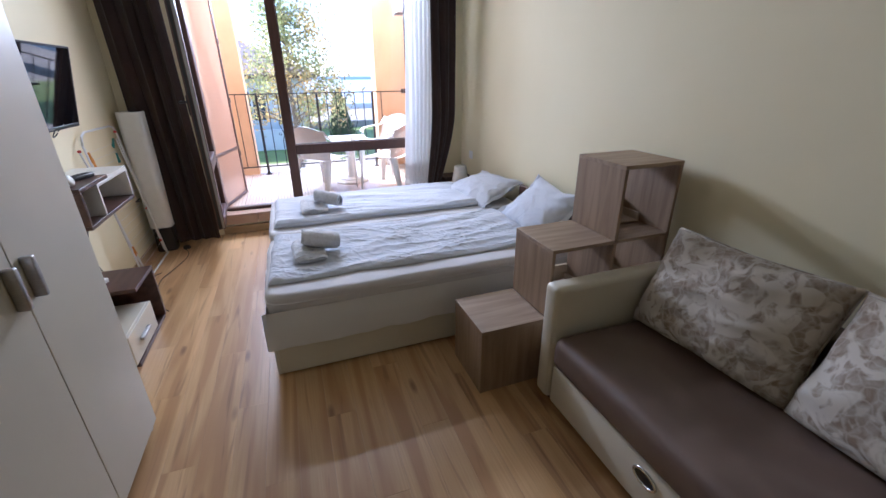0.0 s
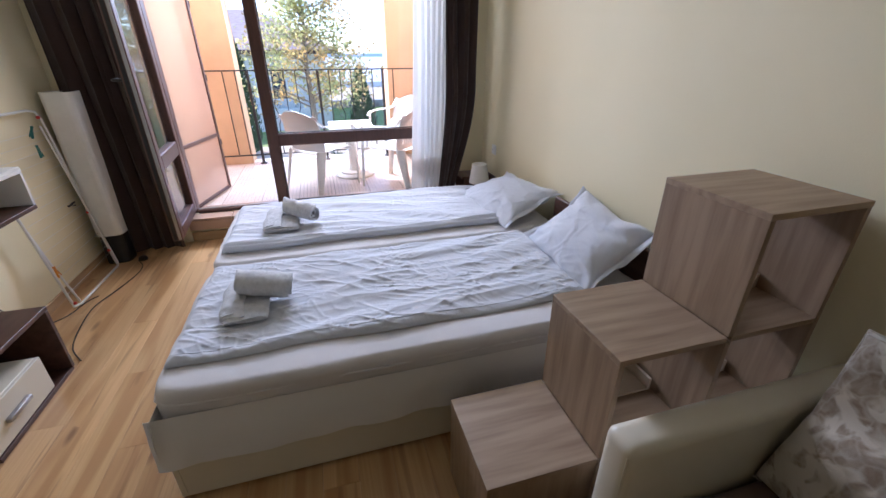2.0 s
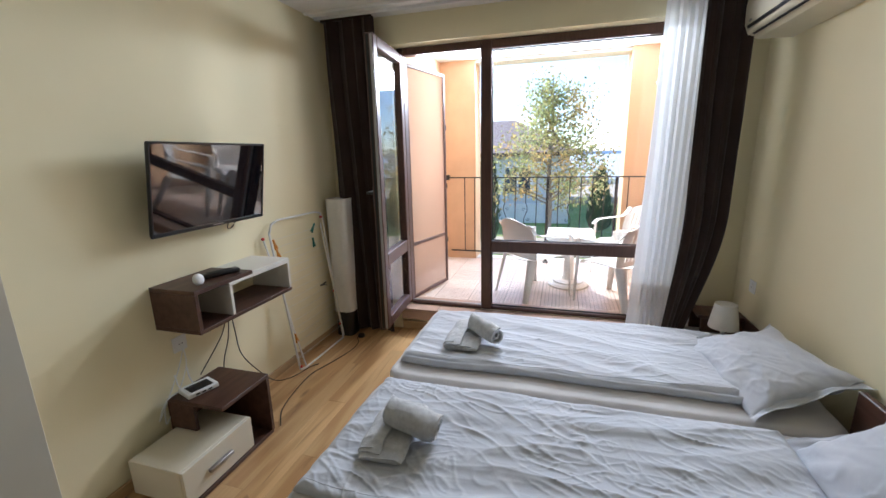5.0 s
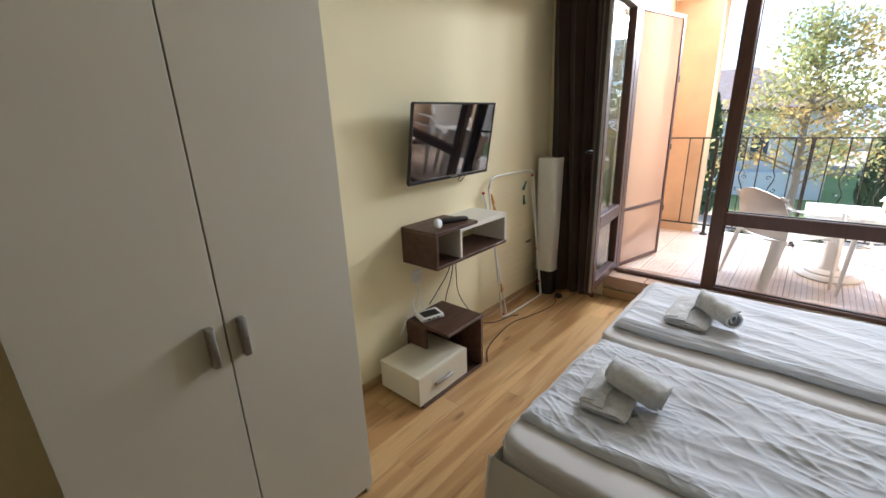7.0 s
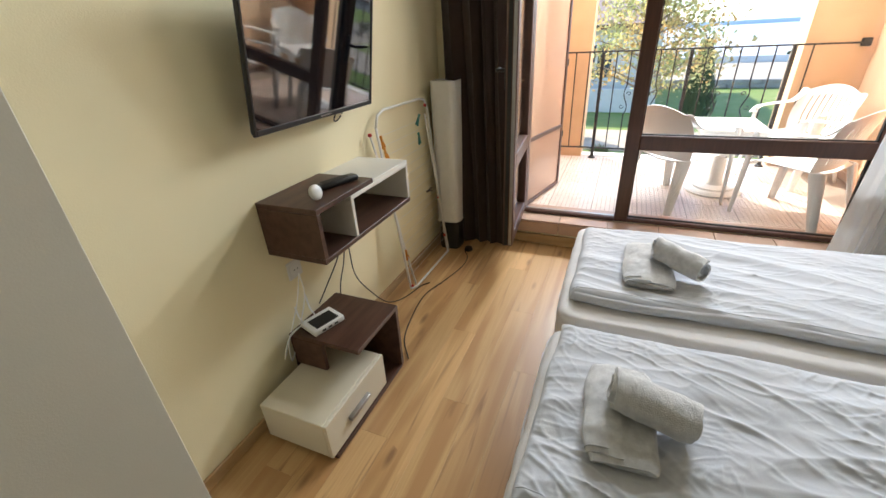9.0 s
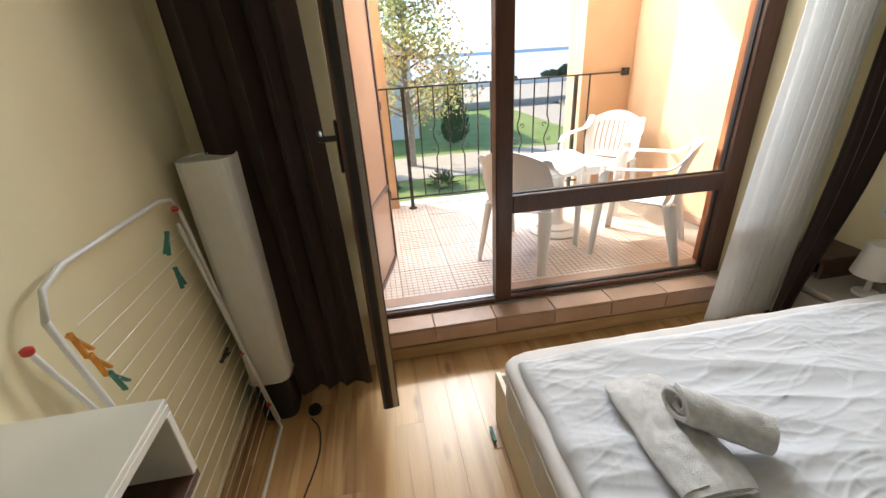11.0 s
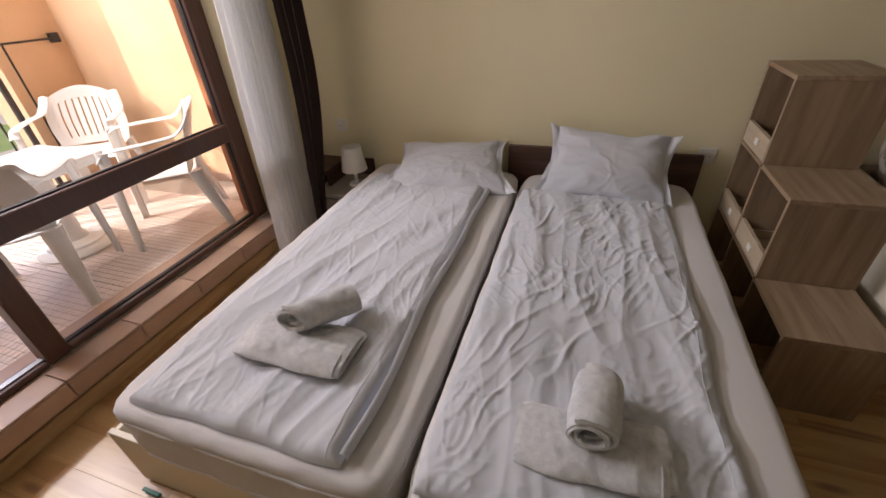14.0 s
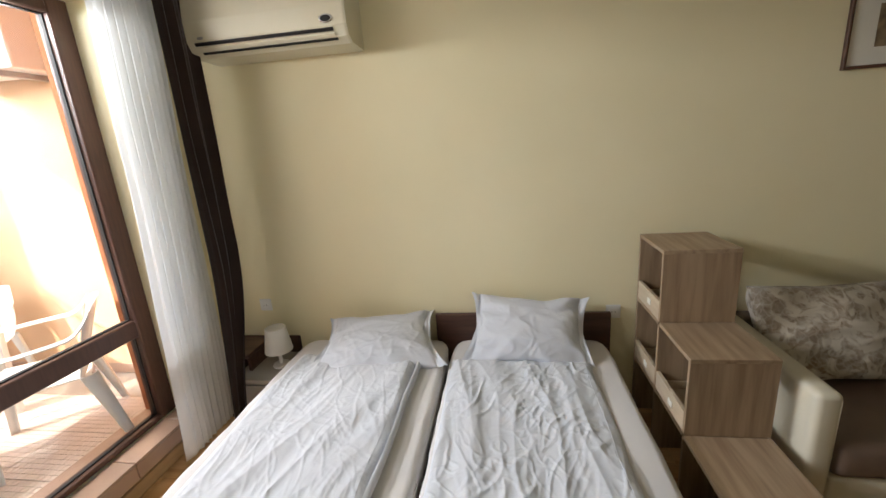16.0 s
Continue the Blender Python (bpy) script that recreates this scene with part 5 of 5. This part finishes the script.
def balcony_table(place):
    t = thing("plastic_table", place, "small white square plastic table on a pedestal", "table")
    part("tabletop", bm_box(-0.225, 0.225, -0.27, 0.27, 0.515, 0.545, 0.010, 3), M["plastic"], t, "", True)
    part("apron", bm_box(-0.205, 0.205, -0.25, 0.25, 0.485, 0.515, 0.004), M["plastic"], t)
    part("pedestal", bm_lathe([(0.075, 0.06), (0.055, 0.10), (0.05, 0.30), (0.055, 0.44), (0.10, 0.486)], 24), M["plastic"], t, "", True)
    part("foot_disc", bm_lathe([(0.20, 0.0), (0.205, 0.012), (0.19, 0.03), (0.15, 0.036), (0.145, 0.05), (0.09, 0.056), (0.07, 0.066)], 32), M["plastic"], t, "", True)


def condenser():
    a = thing("outdoor_unit", (0, 0, 0), "white outdoor air conditioner unit on a wall bracket", "air conditioner")
    x1 = BX1
    part("case", bm_box(x1 - 0.30, x1 - 0.03, 5.50, 6.22, 2.14, 2.55, 0.012, 2), M["enamel"], a)
    for i in range(14):
        z = 2.17 + i * 0.026
        part("louvre", bm_box(x1 - 0.306, x1 - 0.30, 5.54, 6.18, z, z + 0.012, 0.001), M["plastic"], a)
    for y in (5.62, 6.10):
        part("bracket", joined(bm_box(x1 - 0.33, x1 - 0.0, y - 0.015, y + 0.015, 2.11, 2.14, 0.002), bm_box(x1 - 0.02, x1 - 0.0, y - 0.015, y + 0.015, 2.03, 2.11, 0.002)), M["steel"], a)


# ---- outdoors ----
GZ = -1.1
M["lawn"] = mat("lawn", (0.21, 0.29, 0.06), (0.30, 0.34, 0.10), 1.2, 0.95, 0.8, 90, detail=10)
M["path"] = mat("path_paving", (0.58, 0.48, 0.36), (0.52, 0.42, 0.31), 3, 0.9, 0.2, 60)
M["stone"] = mat("terrace_stone", (0.42, 0.38, 0.33), (0.34, 0.30, 0.26), 3, 0.9, 0.4, 20)
M["plaster"] = mat("pale_plaster", (0.74, 0.72, 0.68), (0.68, 0.66, 0.61), 2, 0.9, 0.2, 40)
# terracotta paled for its distance: haze is put into the roof colour
M["roof"] = mat("hazed_roof_tile", (0.52, 0.38, 0.31), (0.45, 0.31, 0.24), 6, 0.85, 0.4, 30)
M["darkglass"] = mat("far_window", (0.06, 0.08, 0.10), None, 4, 0.15)
M["bark"] = mat("bark", (0.40, 0.31, 0.23), (0.26, 0.19, 0.13), 12, 0.95, 0.8, 40, stretch=(4, 4, 1))
M["cypress"] = mat("cypress_green", (0.050, 0.085, 0.040), (0.075, 0.11, 0.05), 7, 0.9, detail=8)
# sea colour paled: the distance haze is put into the base colour
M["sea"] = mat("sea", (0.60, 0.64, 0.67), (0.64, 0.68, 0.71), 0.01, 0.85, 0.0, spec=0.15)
M["pine"] = mat("pine_green", (0.03, 0.06, 0.03), (0.05, 0.08, 0.04), 3, 0.9)
M["lavender"] = mat("shrub_green", (0.10, 0.13, 0.06), (0.15, 0.16, 0.09), 9, 0.9)


def leaf_mat():
    m = mat("autumn_leaf", (0.50, 0.50, 0.22), (0.74, 0.46, 0.18), 0.9, 0.7, detail=3, contrast=(0.42, 0.62))
    n, l = m.node_tree.nodes, m.node_tree.links
    b = n["Principled BSDF"]
    src = b.inputs["Base Color"].links[0].from_socket
    g, h, r = n.new("ShaderNodeNewGeometry"), n.new("ShaderNodeHueSaturation"), n.new("ShaderNodeMapRange")
    r.inputs[3].default_value, r.inputs[4].default_value = 0.55, 1.5
    l.new(g.outputs["Random Per Island"], r.inputs[0])
    l.new(r.outputs[0], h.inputs["Value"])
    l.new(src, h.inputs["Color"])
    l.new(h.outputs[0], b.inputs["Base Color"])
    tl, mx = n.new("ShaderNodeBsdfTranslucent"), n.new("ShaderNodeMixShader")
    l.new(h.outputs[0], tl.inputs[0])
    mx.inputs[0].default_value = 0.55
    l.new(b.outputs[0], mx.inputs[1])
    l.new(tl.outputs[0], mx.inputs[2])
    l.new(mx.outputs[0], n["Material Output"].inputs[0])
    return m


M["leaf"] = leaf_mat()


def outdoors():
    setting("ground", bm_box(-160, 160, 7.07, 38, GZ - 1.0, GZ, 0), M["lawn"], "green lawn")
    setting("path", bm_box(-60, 60, 12.2, 14.4, GZ, GZ + 0.03, 0), M["path"], "pale paved garden path")
    setting("terrace_path", bm_box(6.2, 8.6, 14.4, 24.0, GZ, GZ + 0.025, 0), M["path"], "pale paved walk to the terrace")
    setting("terrace", bm_box(-60, 80, 24.0, 37.5, GZ, GZ + 0.12, 0), M["path"], "raised paved terrace")
    w = setting("terrace_wall", bm_box(-60, 80, 23.7, 23.99, GZ, GZ + 0.34, 0.0), M["stone"], "low stone terrace wall")
    random.seed(5)
    x = -4.0
    while x < 14.0:
        for k in range(2):
            wd = 0.5 + 0.25 * random.random()
            part("stone", bm_box(x, x + wd - 0.03, 23.66, 23.70, GZ + 0.02 + 0.16 * k, GZ + 0.165 + 0.16 * k, 0.012), M["stone"], w)
        x += wd
    setting("parapet", bm_box(-60, 80, 36.0, 36.3, GZ + 0.12, GZ + 0.5, 0), M["plaster"], "far terrace parapet")
    for i in range(3):
        setting("terrace_step", bm_box(8.8, 12.5, 22.6 + 0.36 * i, 23.7, GZ + 0.05 * i, GZ + 0.05 * (i + 1), 0.01), M["stone"], "stone terrace step")
    setting("sea_water", bm_box(-3500, 4500, 70, 4500, -31, -30, 0), M["sea"], "grey-blue sea with distance haze put into its colour")
    # shore coloured close to the sky, so its haze is painted on
    setting("far_coast", bm_box(-3500, 4500, 4400, 4480, -30, 2, 0), mat("haze_tinted_shore", (0.62, 0.66, 0.70), (0.58, 0.63, 0.67), 0.004, 1.0), "far shore with distance haze put into its colour")


def cypress(place, hgt, rad, seed):
    c = thing("cypress_tree", place, "slim dark green clipped cypress on the lawn", "tree", "cypresses")
    random.seed(seed)
    part("trunk", bm_tube([(0, 0, 0), (0, 0, hgt * 0.8)], 0.05, 8, taper=0.015), M["bark"], c)
    bm = bmesh.new()
    for i in range(2600):
        t = random.random() ** 1.1
        r = rad * (1 - t) ** 0.55 * min(1, 0.55 + t * 3) * (0.75 + 0.3 * random.random())
        a = random.random() * 2 * math.pi
        r *= 1 + 0.12 * math.sin(3 * a + 6 * t + seed)
        p = Vector((r * math.cos(a), r * math.sin(a), 0.08 + t * hgt))
        s = 0.035 + 0.03 * random.random()
        up = Vector((0.35 * math.cos(a), 0.35 * math.sin(a), 1)).normalized()
        sd = Vector((-math.sin(a + random.random() - 0.5), math.cos(a + random.random() - 0.5), 0.1))
        v = [bm.verts.new(q) for q in (p - sd * s * 0.6, p + sd * s * 0.6, p + up * s * 2.4)]
        bm.faces.new(v)
    part("crown", bm, M["cypress"], c)


def autumn_tree(place, seed):
    t = thing("autumn_tree", place, "young broadleaf tree with green and orange autumn leaves", "tree")
    random.seed(seed)
    part("trunk", bm_tube([(0, 0, 0), (0.03, 0, 1.0), (-0.02, 0.05, 2.2), (0.05, 0, 3.2), (0.02, 0.02, 4.6)], 0.10, 10, taper=0.015), M["bark"], t, "", True)
    limbs, tips = [], []
    for i in range(34):
        z = 0.9 + 3.3 * (i / 34) + 0.2 * random.random()
        a = i * 2.4 + random.random()
        L = (0.30 + 1.45 * (1 - (z - 1.0) / 3.6)) * (0.75 + 0.45 * random.random())
        pts = [Vector((0, 0, z))]
        for k in range(1, 5):
            pts.append(Vector((math.cos(a) * L * k / 4 + 0.06 * random.uniform(-1, 1), math.sin(a) * L * k / 4, z + L * 0.34 * (k / 4) ** 0.8 + 0.05 * random.uniform(-1, 1))))
        limbs.append(bm_tube(pts, 0.028, 5, taper=0.006))
        tips += [(pts[k] + Vector([random.uniform(-0.12, 0.12) for _ in range(3)]), 0.16 + 0.07 * k) for k in (1, 2, 3, 3, 4, 4)]
    for lb in limbs:
        part("limb", lb, M["bark"], t)
    bm = bmesh.new()
    for p, rr in tips:
        for k in range(34):
            d = Vector([random.gauss(0, 1) for _ in range(3)])
            q = p + d * rr * 0.55
            s = 0.030 + 0.034 * random.random()
            ax = Vector([random.uniform(-1, 1) for _ in range(3)]).normalized()
            bx = ax.cross(Vector([random.uniform(-1, 1) for _ in range(3)])).normalized()
            v = [bm.verts.new(w) for w in (q - ax * s, q + bx * s * 0.6, q + ax * s * 1.1, q - bx * s * 0.6)]
            bm.faces.new(v)
    part("crown", bm, M["leaf"], t, "loose green and orange leaves")


def villa():
    h = thing("villa", (0, 0, 0), "pale plastered low villa with tiled roof", "house")
    x0, x1, y0, y1, z1 = -9.0, 1.1, 18.6, 25.0, 1.5
    part("wall", bm_box(x0, x1, y0, y1, GZ, z1, 0), M["plaster"], h)
    bm = bmesh.new()
    zr = z1 + 1.5
    a = [bm.verts.new(p) for p in ((x0 - 0.5, y0 - 0.5, z1), (x1 + 0.5, y0 - 0.5, z1), (x1 + 0.5, y1 + 0.5, z1), (x0 - 0.5, y1 + 0.5, z1), (x0 + 2.5, (y0 + y1) / 2, zr), (x1 - 2.5, (y0 + y1) / 2, zr))]
    for f in ((0, 1, 5, 4), (1, 2, 5), (2, 3, 4, 5), (3, 0, 4), (3, 2, 1, 0)):
        bm.faces.new([a[i] for i in f])
    part("roof", bm, M["roof"], h, "terracotta tiled roof")
    part("eave", bm_box(x0 - 0.45, x1 + 0.45, y0 - 0.52, y0 - 0.45, z1 - 0.12, z1 + 0.02, 0.01), M["frame"], h)
    for x in (-8.0, -5.6, -3.2, -0.9):
        w = part("window", bm_box(x - 0.55, x + 0.55, y0 - 0.04, y0 - 0.004, GZ + 0.9, GZ + 2.1, 0.01), M["enamel"], h)
        for s in (-0.27, 0.27):
            part("pane", bm_box(x + s - 0.23, x + s + 0.23, y0 - 0.05, y0 - 0.042, GZ + 0.98, GZ + 2.02, 0), M["darkglass"], w)
    part("terrace_rail", bm_box(x0, x1, y0 - 1.3, y0 - 1.2, GZ + 0.0, GZ + 0.75, 0.02), M["plaster"], h)


def shrubs():
    random.seed(9)
    for x, y, r, lb in ((0.95, 11.6, 0.32, "small grey-green garden shrub"), (-0.2, 11.7, 0.2, "small grey-green garden shrub"), (6.9, 17.0, 0.55, "rounded grey-green garden shrub"), (3.2, 12.0, 0.22, "small grey-green garden shrub"), (-2.4, 10.4, 0.5, "feathery garden grass clump")):
        s = thing("shrub", (x, y, GZ), lb, "shrub", "garden shrubs")
        bm = bmesh.new()
        for i in range(420):
            d = Vector((random.gauss(0, 1), random.gauss(0, 1), abs(random.gauss(0, 1)))).normalized()
            p = d * r * (0.4 + 0.6 * random.random())
            sz = 0.03 + 0.02 * random.random()
            sd = d.cross(Vector((random.random(), random.random(), 1))).normalized() * sz * 0.5
            bm.faces.new([bm.verts.new(q) for q in (p - sd, p + sd, p + d * sz * 2.5)])
        part("foliage", bm, M["lavender"], s)
    for x, y, hgt in ((14.2, 37.0, 0.8), (15.6, 36.8, 1.2), (17.2, 37.2, 1.7), (18.8, 36.8, 2.1), (10.3, 37, 0.6), (21, 36.8, 2.6)):
        t = thing("pine_tree", (x, y, GZ + 0.1), "distant dark green pine by the sea", "tree", "far pines")
        part("trunk", bm_tube([(0, 0, 0), (0, 0, hgt * 0.7)], 0.12, 6), M["bark"], t)
        bm = bmesh.new()
        for i in range(500):
            d = Vector([random.gauss(0, 1) for _ in range(3)]).normalized()
            p = Vector((d.x * 0.9, d.y * 0.9, hgt * 0.68 + d.z * hgt * 0.32)) * (0.8 + 0.2 * random.random())
            a = Vector([random.uniform(-1, 1) for _ in range(3)]).normalized() * 0.16
            b = a.cross(Vector([random.uniform(-1, 1) for _ in range(3)])).normalized() * 0.11
            bm.faces.new([bm.verts.new(q) for q in (p - a, p + b, p + a, p - b)])
        part("crown", bm, M["pine"], t)


# ---- build ----
lay_planks()
window()
door_leaf()
screen_door()
sill()
curtain_rail()
curtain("dark_curtain", "gathered dark brown curtain beside the balcony door", M["curtain"], -0.96, -0.54, -0.91, -0.47, 4.715, 4.72, 0.03, 2.53, 4, 0.042, seed=1.0)
curtain("dark_curtain", "gathered dark brown curtain against the bedside wall", M["curtain"], 1.63, 1.875, 1.535, 1.63, 4.575, 4.575, 0.03, 2.53, 3, 0.022, thick=0.0014, seed=5.0, late=True)
curtain("sheer_curtain", "gathered white sheer curtain before the fixed window", M["sheer"], 1.44, 1.80, 1.345, 1.76, 4.705, 4.735, 0.05, 2.53, 9, 0.013, 0.0, 8.0)
wardrobe()
television()
wall_shelf()
low_unit()
small_electrics()
socket((XW, 3.172, 0.583), 1, "white wall socket above the low unit")
socket((XE, 4.586, 0.655), -1, "white wall socket beside the nightstand")
socket((XE, 2.405, 0.585), -1, "white wall socket beside the headboard")
drying_rack()
floor_lamp()
bed(2.452, 3.385, 2.462, 3.338, "cream single bed with dark wood headboard", 1)
bed(3.40, 4.358, 3.362, 4.285, "cream single bed next to the window", 0)
duvet(0.075, 1.70, 2.60, 3.315, 2.0, "crumpled white cotton duvet on the bed", skew=0.02)
duvet(0.085, 1.74, 3.50, 4.20, 11.0, "crumpled white cotton duvet with a folded edge", puff=0.034, fold=1.0)
pillow((1.80, 3.755, 0.525), 0.64, 0.45, 0.15, 17, -86, 1.0, "white pillow lying flat at the head of the bed", flap=True, spin=4, slump=0.22)
pillow((1.84, 2.905, 0.572), 0.60, 0.42, 0.16, 40, -92, 6.0, "white pillow leaning on the headboard", flap=True, spin=-3, slump=0.10)
folded_towel((0.385, 3.805, 0.484), -91, 0.39, 0.225, 0.058, 1.0)
rolled_towel((0.482, 3.760, 0.568), -37, 7, 0.215, 0.092, 0.084, 2.0, 0.75)
folded_towel((0.292, 2.935, 0.474), -88, 0.345, 0.205, 0.044, 4.0)
rolled_towel((0.364, 2.935, 0.543), -6, 10, 0.215, 0.125, 0.084, 6.0, 0.15)
peg((0.018, 4.285, 0.014), 84, M["peg_green"], "green plastic clothes peg lying on the floor by the bed")
nightstand()
step_shelf()
sofa()
air_conditioner()
picture()
railing()
balcony_table((0.965, 5.88, BZ + 0.004))
closed_chair = plastic_chair(True)
closed_chair.matrix_world = pose(0.64, 5.58, BZ + 0.004, 0, 0, -46) @ Matrix.Scale(0.94, 4)
chair = plastic_chair()
chair.matrix_world = (pose(1.35, 5.46, BZ + 0.004, 0, 0, 48) @ Matrix.Scale(0.94, 4))
copy_thing(chair, pose(1.55, 6.34, BZ + 0.004, 0, 0, 128))
condenser()
outdoors()
villa()
autumn_tree((0.50, 13.5, GZ), 3)
cypress((-1.25, 13.6, GZ), 2.85, 0.42, 4)
cypress((2.05, 15.9, GZ), 2.0, 0.46, 7)
shrubs()
balcony_tiles()
